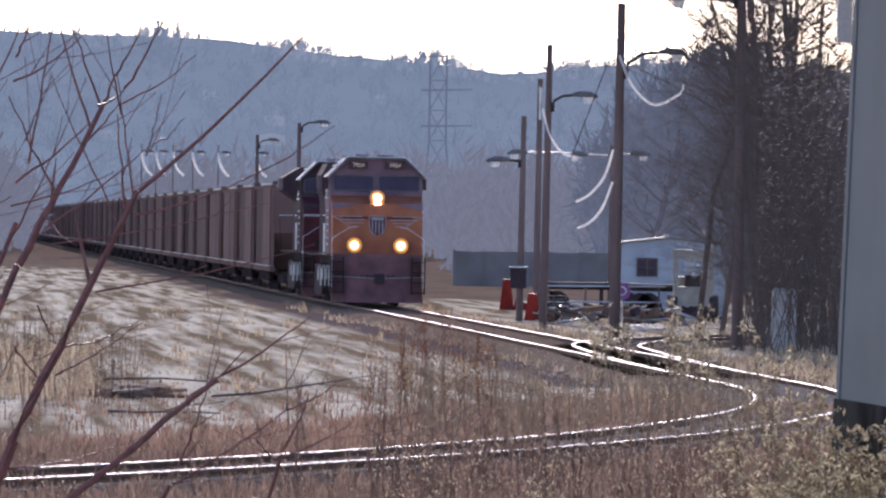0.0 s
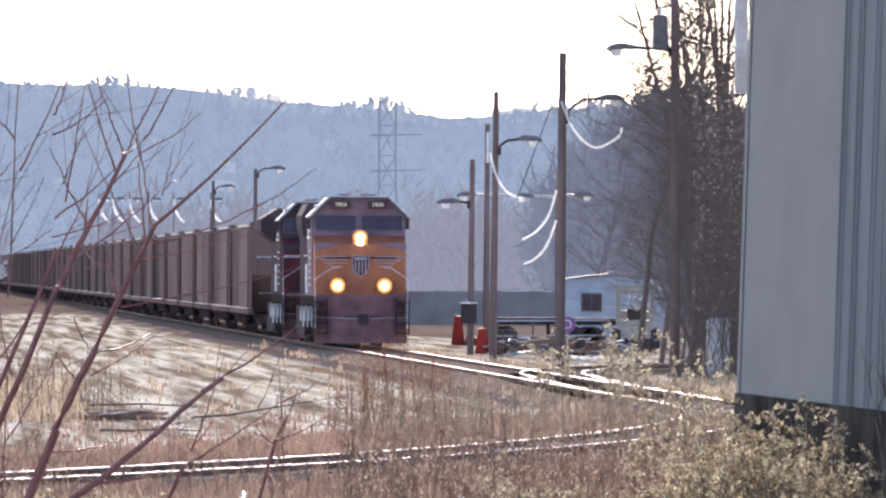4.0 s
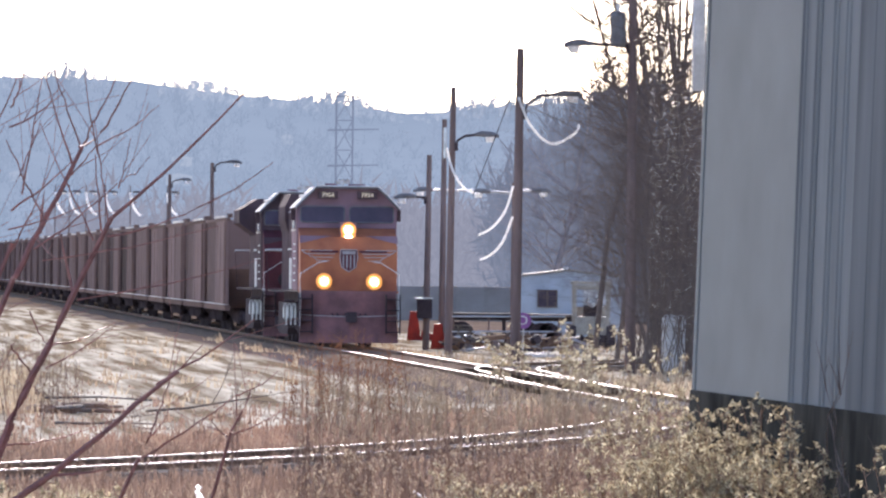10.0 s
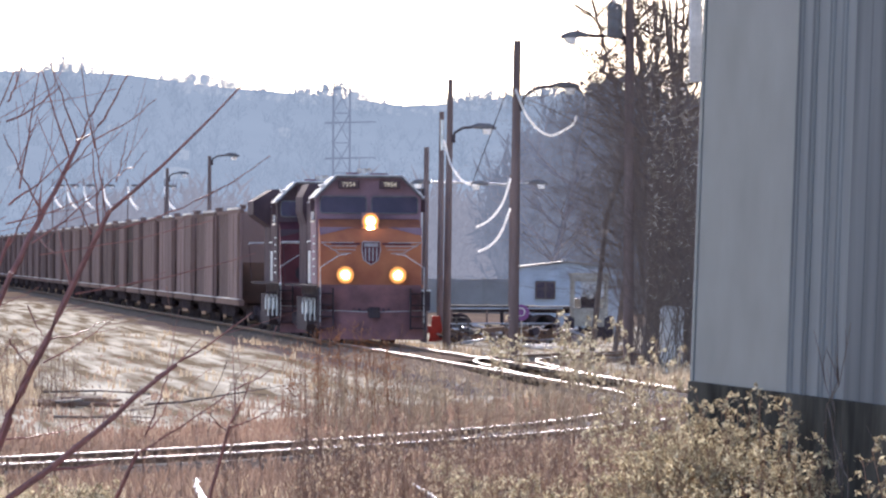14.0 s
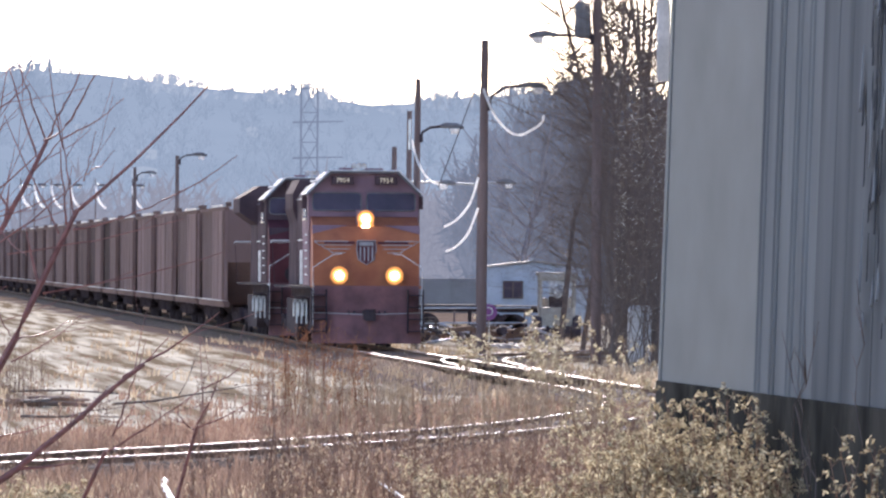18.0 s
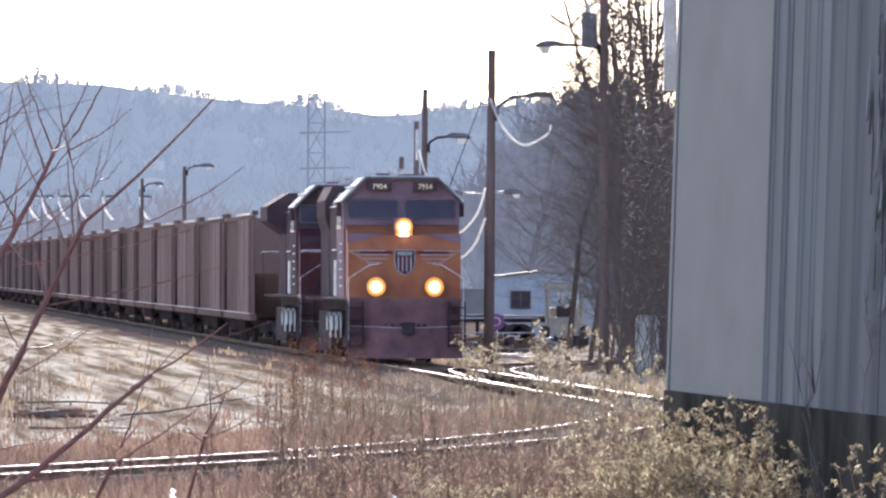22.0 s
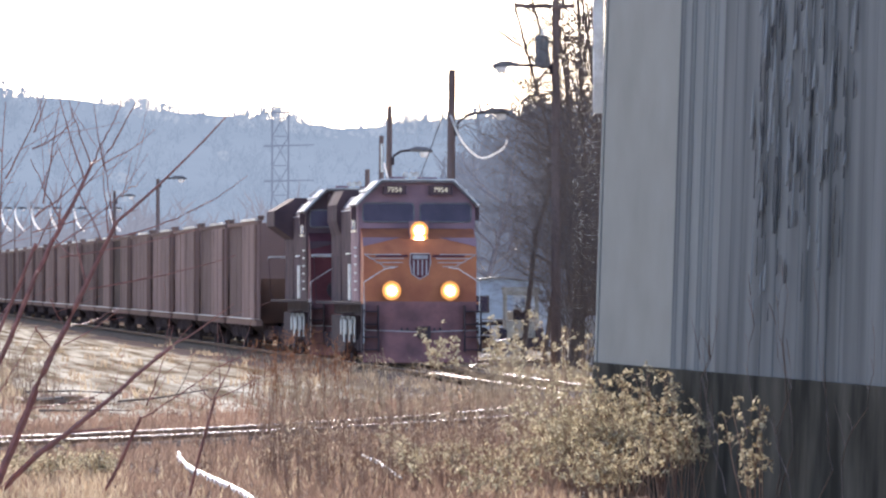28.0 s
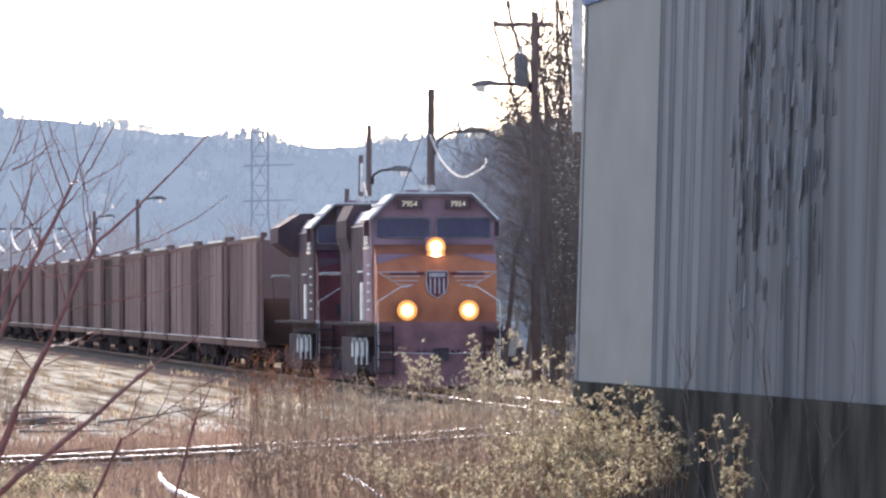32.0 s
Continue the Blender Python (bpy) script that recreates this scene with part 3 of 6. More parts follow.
# ---- the train ----
def wheelset(parent, y, r=0.5, name="wheelset"):
    g = Geo()
    for s in (-0.7525, 0.7525):
        g.disc((s, 0, 0), (1, 0, 0), r, 0.13, 20)
        g.disc((s * 0.97, 0, 0), (1, 0, 0), r * 1.05, 0.03, 20)
        for k in range(3):
            a = k * 2.094
            g.box((s * 1.1, math.cos(a) * r * 0.5, math.sin(a) * r * 0.5), (0.02, 0.12, 0.12))
    g.tube([(-1.0, 0, 0), (1.0, 0, 0)], 0.09, 10)
    w = part(name, g, M_UNDER, parent)
    w.location = (0, y, r)
    return w


def bogie(parent, y, axles, r, kind):
    """A truck with its side frames; the wheelsets are parts of the vehicle."""
    g = Geo()
    span = max(axles) - min(axles)
    for s in (-1.05, 1.05):
        g.side_prism([(y - span / 2 - 0.55, 0.5), (y - span / 2 - 0.2, 0.82), (y + span / 2 + 0.2, 0.82), (y + span / 2 + 0.55, 0.5), (y + span / 2 + 0.3, 0.42), (y - span / 2 - 0.3, 0.42)], s - 0.07, s + 0.07)
        for a in axles:
            g.box((s * 1.06, y + a, 0.52), (0.16, 0.42, 0.3), bevel=0.04)
            g.tube([(s * 1.08, y + a + 0.5, 0.45), (s * 1.08, y + a + 0.5, 0.8)], 0.1, 8)
    g.box((0, y, 0.7), (2.0, 0.4, 0.2))
    return part(kind, g, M_UNDER, parent)


def locomotive(label, nose, upper, roofm, accent, group, wing=1.55):
    """A six-axle road diesel, nose towards -y, 18.4 m long; origin on the rails, 11.15 m behind its nose."""
    th = thing("locomotive", label, "locomotive", group)
    F = -11.15
    frame_g = Geo().box((0, -1.85, 1.46), (1.8, 17.5, 0.3), bevel=0.08).box((0, -1.85, 1.63), (2.84, 17.5, 0.07))
    part("underframe", frame_g, M_UNDER, th)
    part("sill_stripe", Geo().box((0, F + 0.62, 1.66), (3.06, 0.06, 0.07)), M_YELLOW if nose is M_YELLOW else M_WHITE, th, "yellow reflective sill edge")
    # nose and cab
    cab = Geo()
    cab.prism([(-1.5, 1.7), (1.5, 1.7), (1.53, 4.25), (0.92, 4.8), (-0.92, 4.8), (-1.53, 4.25)], F + 1.75, F + 4.3)
    part("cab", cab, upper, th)
    nz = Geo()
    nz.side_prism([(F + 0.75, 1.68), (F + 0.72, 2.9), (F + 0.95, 3.32), (F + 1.78, 3.62), (F + 1.78, 1.68)], -1.47, 1.47)
    part("nose", nz, nose, th)
    # upper nose band in the roof colour meets the windscreen
    part("cab_front", Geo().side_prism([(F + 1.66, 3.6), (F + 1.74, 4.3), (F + 1.8, 4.3), (F + 1.8, 3.6)], -1.5, 1.5), upper, th)
    rf = Geo().prism([(-1.6, 4.22), (-0.95, 4.86), (0.95, 4.86), (1.6, 4.22), (1.56, 4.18), (0.93, 4.8), (-0.93, 4.8), (-1.56, 4.18)], F + 1.5, F + 4.35)
    part("cab_roof", rf, roofm, th)
    for s in (-1, 1):
        # windscreen with rounded corners, leaning back a little
        fy = lambda z: F + 1.645 + (z - 3.78) * 0.14
        rim = []
        for cx, cz, a0 in ((1.33, 4.17, 0), (0.17, 4.17, 90), (0.17, 3.86, 180), (1.33, 3.86, 270)):
            for a in (0, 30, 60, 90):
                x, z = cx + 0.09 * math.cos(radians(a0 + a)), cz + 0.09 * math.sin(radians(a0 + a))
                rim.append((s * x, z))
        n = len(rim)
        w = Geo().add([(x, fy(z) + d, z) for d in (0, 0.05) for x, z in rim], [tuple(range(n)), tuple(range(n, 2 * n))[::-1]] + [(k, (k + 1) % n, n + (k + 1) % n, n + k) for k in range(n)])
        win = part("windscreen", w, M_GLASS, th, "dark tinted windscreen")
        part("window_gasket", Geo().tube([(x, fy(z), z) for x, z in rim + rim[:1]], 0.02, 6), M_LAMPHEAD, win, "thin pale window surround")
        # the grey of the cab runs down over the corners of the nose
        ny = lambda z: F + 0.705 + (z - 2.9) * 0.55
        tri = [(s * 1.485, 3.36), (s * 1.485, 3.12), (s * 0.5, 3.36)]
        part("nose_shoulder", Geo().add([(x, ny(z) - d, z) for d in (0, 0.02) for x, z in tri], [(0, 1, 2), (5, 4, 3), (0, 3, 4, 1), (1, 4, 5, 2), (2, 5, 3, 0)]), upper, th)
        nb = part("number_board", Geo().box((s * 0.6, F + 1.56, 4.6), (0.62, 0.1, 0.24), bevel=0.03), M_HOOD, th, "dark number board with glowing digits")
        if nose is M_YELLOW:
            tx = bpy.data.curves.new("digits", "FONT")
            tx.body, tx.size, tx.align_x, tx.align_y, tx.extrude = "7954", 0.19, "CENTER", "CENTER", 0.004
            tx.materials.append(M_NUMBER)
            dg = new("digits", tx)
            dg.parent = nb
            dg.matrix_local = pose(s * 0.6, F + 1.5, 4.6, rx=90)
        # ditch lights
        dl = part("ditch_light", Geo().disc((s * 0.76, F + 0.58, 1.98), (0, 1, 0), 0.25, 0.22, 18), M_UNDER, th, "burning ditch light")
        if nose is M_YELLOW:
            part("halo_ring", Geo().disc((s * 0.76, F + 0.47, 1.98), (0, 1, 0), 0.25, 0.02, 24), M_HEADHALO, dl)
            part("reflector", Geo().disc((s * 0.76, F + 0.455, 1.98), (0, 1, 0), 0.17, 0.02, 24), M_HEADRIM, dl)
            part("lens", Geo().disc((s * 0.76, F + 0.44, 1.98), (0, 1, 0), 0.1, 0.03, 20), M_HEAD, dl)
        # wing emblem: bars stepping in towards the middle
        if nose is M_YELLOW:
            wg = Geo()
            for k, (a, b) in enumerate(((0.5, 1.45), (0.42, 1.32), (0.46, 1.14), (0.58, 0.98))):
                wg.box((s * (a + b) / 2, F + 0.70, 2.92 - 0.105 * k), (b - a, 0.03, 0.022))
            for a, b in ((1.45, 0), (1.27, 1), (1.09, 2)):
                wg.tube([(s * a, F + 0.70, 2.92 - 0.105 * b), (s * (a - 0.16), F + 0.70, 2.92 - 0.105 * (b + 1))], 0.012, 4)
            em = part("wing_emblem", wg, M_LINE, th, "white outlined wing emblem")
            part("wing_field", Geo().box((s * 0.74, F + 0.715, 2.88), (0.84, 0.02, 0.07)), M_MAROON, em)
        hr = Geo()
        hr.tube([(s * 1.5, F + 0.2, 1.75), (s * 1.5, F + 0.2, 2.2), (s * 0.95, F + 0.25, 2.55), (s * 0.7, F + 0.25, 2.58)], 0.013, 6)
        hr.tube([(s * 1.5, F + 0.2, 0.6), (s * 1.5, F + 0.2, 1.75)], 0.013, 6)
        part("front_handrail", hr, M_WHITE, th, "thin white handrail")
        st = Geo()
        for k in range(4):
            st.box((s * 1.33, F + 0.32, 0.45 + 0.33 * k), (0.42, 0.3, 0.03))
        st.box((s * 1.54, F + 0.32, 1.0), (0.03, 0.34, 1.2))
        st.box((s * 1.12, F + 0.32, 1.0), (0.03, 0.34, 1.2))
        part("step_well", st, M_UNDER, th)
        # side of the cab
        sw = part("side_window", Geo().box((s * 1.52, F + 3.05, 3.85), (0.06, 1.3, 0.55), bevel=0.02), M_GLASS, th)
        part("window_frame", Geo().box((s * 1.525, F + 3.05, 3.53), (0.08, 1.4, 0.05)).box((s * 1.525, F + 3.05, 4.16), (0.08, 1.4, 0.05)), M_STEEL, sw)
        mr = Geo().box((s * 1.62, F + 2.2, 4.0), (0.12, 0.05, 0.36), bevel=0.01)
        mr.tube([(s * 1.5, F + 2.25, 4.2), (s * 1.62, F + 2.2, 4.2)], 0.015, 5)
        part("side_mirror", mr, M_HOOD, th)
        for k in range(6):
            gi = Geo().tube([(s * 1.56, F + 2.0, 2.0 + 0.22 * k), (s * 1.56, F + 2.42, 2.0 + 0.22 * k)], 0.026, 5)
            part("grab_iron", gi, M_WHITE, th, "white grab iron")
        # walkway rail along the long hood
        rl = Geo().tube([(s * 1.4, F + 4.4, 1.66), (s * 1.5, F + 4.6, 2.93), (s * 1.5, 6.6, 2.93), (s * 1.4, 6.8, 1.66)], 0.012, 5)
        part("walkway_rail", rl, M_HOOD, th, "thin walkway handrail")
        ft = Geo().side_prism([(-3.6, 0.3), (-3.8, 0.5), (-3.8, 1.3), (1.0, 1.3), (1.0, 0.5), (0.8, 0.3)], min(s * 0.9, s * 1.42), max(s * 0.9, s * 1.42))
        part("fuel_tank", ft, M_UNDER, th)
        # sunlit equipment boxes behind the step
        bx = Geo().box((s * 1.46, F + 4.75, 2.2), (0.16, 0.5, 0.95), bevel=0.03)
        part("battery_box", bx, M_WHITE, th, "pale battery box")
        # white ledge added to imitate a bright sunlit line beside the hood
        part("ledge_highlight", Geo().box((s * 1.3, F + 5.6, 2.95), (0.42, 1.2, 0.045)), M_WHITE, th, "ledge painted white as if sunlit")
        rack = part("air_tank_rack", Geo().box((s * 1.42, F + 6.6, 1.36), (0.3, 0.5, 0.05)), M_UNDER, th, "pale rack of air tanks under the sill")
        for k in range(3):
            x, y = 1.24 + 0.13 * k, F + 6.42 + 0.1 * k
            part("air_tank", Geo().tube([(s * x, y, 0.6), (s * x, y, 1.18), (s * (x + 0.03), y, 1.27), (s * (x + 0.07), y, 1.27), (s * (x + 0.09), y, 1.15), (s * (x + 0.09), y, 0.8)], 0.032, 8), M_GALV, rack)
        part("end_rail", Geo().tube([(s * 1.5, 6.9, 2.9), (s * 1.48, 6.9, 2.96), (s * 0.5, 6.9, 2.96), (s * 0.48, 6.9, 2.9)], 0.034, 6), M_WHITE, th, "white end handrail")
    # headlight, two lamps one over the other
    hd = part("headlight", Geo().box((0, F + 1.2, 3.41), (0.5, 0.4, 0.76), bevel=0.1), M_LGREY, th, "twin burning headlight")
    if nose is M_YELLOW:
        for k in (-0.13, 0.13):
            part("halo_ring", Geo().disc((0, F + 0.99, 3.41 + k), (0, 1, 0), 0.24, 0.03, 24), M_HEADHALO, hd)
            part("reflector", Geo().disc((0, F + 0.975, 3.41 + k), (0, 1, 0), 0.17, 0.03, 24), M_HEADRIM, hd)
            part("lens", Geo().disc((0, F + 0.96, 3.41 + k), (0, 1, 0), 0.11, 0.03, 20), M_HEAD, hd)
        shield = Geo()
        prof = [(-0.25, 2.94), (0.25, 2.94), (0.27, 2.7), (0.22, 2.42), (0, 2.28), (-0.22, 2.42), (-0.27, 2.7)]
        shield.prism(prof, F + 0.70, F + 0.74)
        se = part("shield_emblem", shield, M_MAROON, th, "maroon shield emblem with pale outline and bars")
        edge = [(x, F + 0.69, z) for x, z in prof]
        part("shield_outline", Geo().tube(edge + edge[:1], 0.016, 5), M_LINE, se)
        part("shield_top", Geo().box((0, F + 0.69, 2.85), (0.4, 0.02, 0.1)), M_LINE, se)
        for k in range(4):
            part("shield_bar", Geo().box((-0.165 + 0.11 * k, F + 0.69, 2.58), (0.036, 0.02, 0.38)), M_LINE, se)
    if nose is not M_YELLOW:
        part("nose_stripe", Geo().box((0, F + 0.7, 2.95), (2.9, 0.06, 0.07)), M_WHITE, th, "white band across the nose")
        part("roof_marker", Geo().side_prism([(F + 1.5, 4.3), (F + 1.56, 4.72), (F + 1.6, 4.72), (F + 1.6, 4.3)], 0.1, 0.9), M_REDPAINT, th, "red panel over the windscreen")
    # white tube added for the row of sun highlights along the front
    part("roof_front_highlight", Geo().tube([(-0.95, F + 1.49, 4.875), (0.95, F + 1.49, 4.875)], 0.02, 6), M_WHITE, th, "white line painted as sun on the front roof edge")
    # pilot with plough, coupler, hoses
    pl = Geo().box((0, F + 0.55, 1.15), (2.9, 0.12, 1.1), bevel=0.02)
    part("pilot_plate", pl, M_PILOT, th)
    pw = Geo().add([(-1.45, F + 0.45, 0.95), (1.45, F + 0.45, 0.95), (1.5, F + 0.4, 0.12), (-1.5, F + 0.4, 0.12), (0, F + 0.1, 0.9), (0, F - 0.05, 0.12), (-1.45, F + 0.6, 0.95), (1.45, F + 0.6, 0.95), (1.5, F + 0.6, 0.12), (-1.5, F + 0.6, 0.12)],
                   [(0, 4, 5, 3), (4, 1, 2, 5), (0, 6, 7, 1, 4), (6, 9, 8, 7), (0, 3, 9, 6), (1, 7, 8, 2), (3, 5, 2, 8, 9)])
    part("snow_plough", pw, M_PILOT, th)
    part("plough_edge", Geo().tube([(-1.46, F + 0.44, 0.96), (0, F + 0.09, 0.91), (1.46, F + 0.44, 0.96)], 0.014, 5), M_LINE, th, "pale edge of the plough")
    for s in (-1, 1):
        # more white tubes that imitate sun on the roof slopes and along the roof
        part("roof_slope_highlight", Geo().tube([(s * 1.6, F + 1.5, 4.23), (s * 0.96, F + 1.5, 4.87)], 0.028, 5), M_WHITE, th, "white line painted as sun on the roof edge")
        part("roof_seam_highlight", Geo().tube([(s * 1.28, F + 1.5, 4.6), (s * 1.28, F + 4.35, 4.6)], 0.03, 5), M_WHITE, th, "white line painted as sun along the roof")
    cp = Geo().box((0, F + 0.25, 0.9), (0.24, 0.6, 0.26), bevel=0.05).box((0.06, F - 0.05, 0.9), (0.3, 0.22, 0.32), bevel=0.08)
    part("coupler", cp, M_UNDER, th)
    for s in (-0.5, -0.35, 0.35, 0.5):
        part("air_hose", Geo().tube([(s, F + 0.45, 1.0), (s, F + 0.25, 0.8), (s * 1.05, F + 0.25, 0.5)], 0.03, 6), M_UNDER, th)
    # long hood, radiator, roof gear
    part("long_hood", Geo().prism([(-0.95, 1.66), (0.95, 1.66), (0.98, 4.2), (0.7, 4.5), (-0.7, 4.5), (-0.98, 4.2)], F + 4.3, 3.4), M_HOOD, th)
    part("hood_roof", Geo().prism([(-1.0, 4.15), (-0.72, 4.56), (0.72, 4.56), (1.0, 4.15), (0.9, 4.15), (0.7, 4.5), (-0.7, 4.5), (-0.9, 4.15)], F + 4.3, 3.4), roofm, th)
    part("radiator", Geo().prism([(-0.98, 1.66), (0.98, 1.66), (0.98, 3.5), (wing, 3.9), (wing, 4.35), (0.9, 4.75), (-0.9, 4.75), (-wing, 4.35), (-wing, 3.9), (-0.98, 3.5)], 3.4, 6.8), accent, th, "flared radiator housing")
    rg = Geo()
    rg.box((-0.45, F + 2.4, 4.9), (0.35, 0.5, 0.12), bevel=0.05)
    part("antenna_pod", rg, M_LGREY, th)
    part("beacon", Geo().box((0.35, F + 2.6, 4.9), (0.5, 0.3, 0.1), bevel=0.05), M_LGREY, th)
    hn = Geo()
    for k in range(3):
        hn.tube([(-0.18 + 0.14 * k, F + 3.4, 5.0), (-0.18 + 0.14 * k, F + 3.0, 5.02)], [0.03, 0.09], 8)
    hn.tube([(-0.04, F + 3.4, 4.84), (-0.04, F + 3.4, 5.0)], 0.03, 6)
    part("air_horn", hn, M_STEEL, th)
    bogie(th, F + 4.2, (-1.85, 0, 1.85), 0.53, "bogie")
    bogie(th, 3.5, (-1.85, 0, 1.85), 0.53, "bogie")
    for y in (F + 4.2, 3.5):
        for a in (-1.85, 0, 1.85):
            wheelset(th, y + a, 0.53)
    return th


def hopper_car():
    """A ribbed steel coal hopper, 16.2 m over couplers; origin on the rails at its middle."""
    th = thing("hopper_car", "rust-brown steel-plated coal hopper car heaped with coal", "railway wagon", "coal hoppers in the train")
    L, W = 7.55, 1.55
    body = Geo()
    body.add([(x, y, z) for x in (-W, W) for y, z in ((-L, 2.3), (-L, 4.04), (L, 4.04), (L, 2.3), (L - 1.9, 0.9), (-L + 1.9, 0.9))],
             [(0, 1, 2, 3, 4, 5), (11, 10, 9, 8, 7, 6), (0, 6, 7, 1), (2, 8, 9, 3), (3, 9, 10, 4), (4, 10, 11, 5), (5, 11, 6, 0)])
    part("body", body, M_HOPPER, th)
    part("coal_load", Geo().add([(-1.4, -L + 0.1, 3.9), (1.4, -L + 0.1, 3.9), (1.4, L - 0.1, 3.9), (-1.4, L - 0.1, 3.9), (0, -L + 1.4, 4.17), (0, L - 1.4, 4.17)], [(0, 1, 4), (1, 2, 5, 4), (2, 3, 5), (3, 0, 4, 5)]), M_COAL, th, "heaped black coal")
    for s in (-1, 1):
        part("top_chord", Geo().box((s * (W + 0.03), 0, 4.06), (0.14, 2 * L, 0.12)), M_HOPPER2, th)
        part("side_sill", Geo().box((s * (W + 0.03), 0, 0.92), (0.18, 2 * L, 0.2)), M_HOPPER2, th)
        # pale colour on the ledge stands for the bright line of sun there
        part("sill_edge", Geo().box((s * (W + 0.1), 0, 1.035), (0.2, 2 * L - 0.4, 0.025)), M_SILL, th, "ledge along the sill, painted pale as a sunlit line")
        # two plates on a side, one of them standing proud of the other
        for e in (-1, 1):
            out = 0.1 if e < 0 else 0.015
            g = Geo().box((s * (W + out / 2), e * L / 2, 2.52), (out, L - 0.06, 2.96), bevel=0.012)
            pl = part("side_plate", g, M_HOPPER, th)
            for q in (-0.32, 0.0, 0.32):
                part("side_rib", Geo().box((s * (W + out + 0.012), e * L / 2 + q * L, 2.52), (0.012, 0.05, 2.9)), M_HOPPER, pl)
            if e < 0:
                part("plate_cap", Geo().box((s * (W + 0.05), e * L / 2, 4.16), (0.22, L - 0.2, 0.08), bevel=0.02), M_SILL, pl, "pale top edge")
        for e in (-1, 1):
            part("corner_cap", Geo().box((s * (W - 0.02), e * (L - 0.2), 4.2), (0.18, 0.45, 0.14), bevel=0.03), M_HOPPER2, th)
            ld = Geo()
            for q in (0.25, 0.65):
                ld.tube([(s * (W + 0.12), e * (L - q), 0.95), (s * (W + 0.12), e * (L - q), 4.0)], 0.02, 4)
            for k in range(7):
                ld.tube([(s * (W + 0.12), e * (L - 0.25), 1.1 + 0.4 * k), (s * (W + 0.12), e * (L - 0.65), 1.1 + 0.4 * k)], 0.015, 4)
            part("ladder", ld, M_HOPPER2, th)
    gt = Geo()
    for y in (-3.4, -1.1, 1.1, 3.4):
        gt.add([(x * w, y + q * l, z) for z, w, l in ((0.95, 1.3, 0.95), (0.35, 0.6, 0.35)) for x, q in ((-1, -1), (1, -1), (1, 1), (-1, 1))], [(0, 1, 2, 3), (7, 6, 5, 4), (0, 4, 5, 1), (1, 5, 6, 2), (2, 6, 7, 3), (3, 7, 4, 0)])
    part("discharge_gate", gt, M_UNDER, th)
    part("centre_sill", Geo().box((0, 0, 0.95), (0.5, 15.4, 0.4)).box((0, -7.9, 0.9), (0.25, 0.5, 0.25)).box((0, 7.9, 0.9), (0.25, 0.5, 0.25)), M_UNDER, th)
    for y in (-5.9, 5.9):
        bogie(th, y, (-0.9, 0.9), 0.46, "bogie")
        for a in (-0.9, 0.9):
            wheelset(th, y + a, 0.46)
    return th


# ---- the warehouse ----
WALL_S = 0.103   # how far the long wall steps out sideways for each metre towards the camera
LEAN = 0.03      # the old walls lean


def wall_x(y, z=1.25):
    return 2.53 + (72 - y) * WALL_S + (z - 1.25) * LEAN


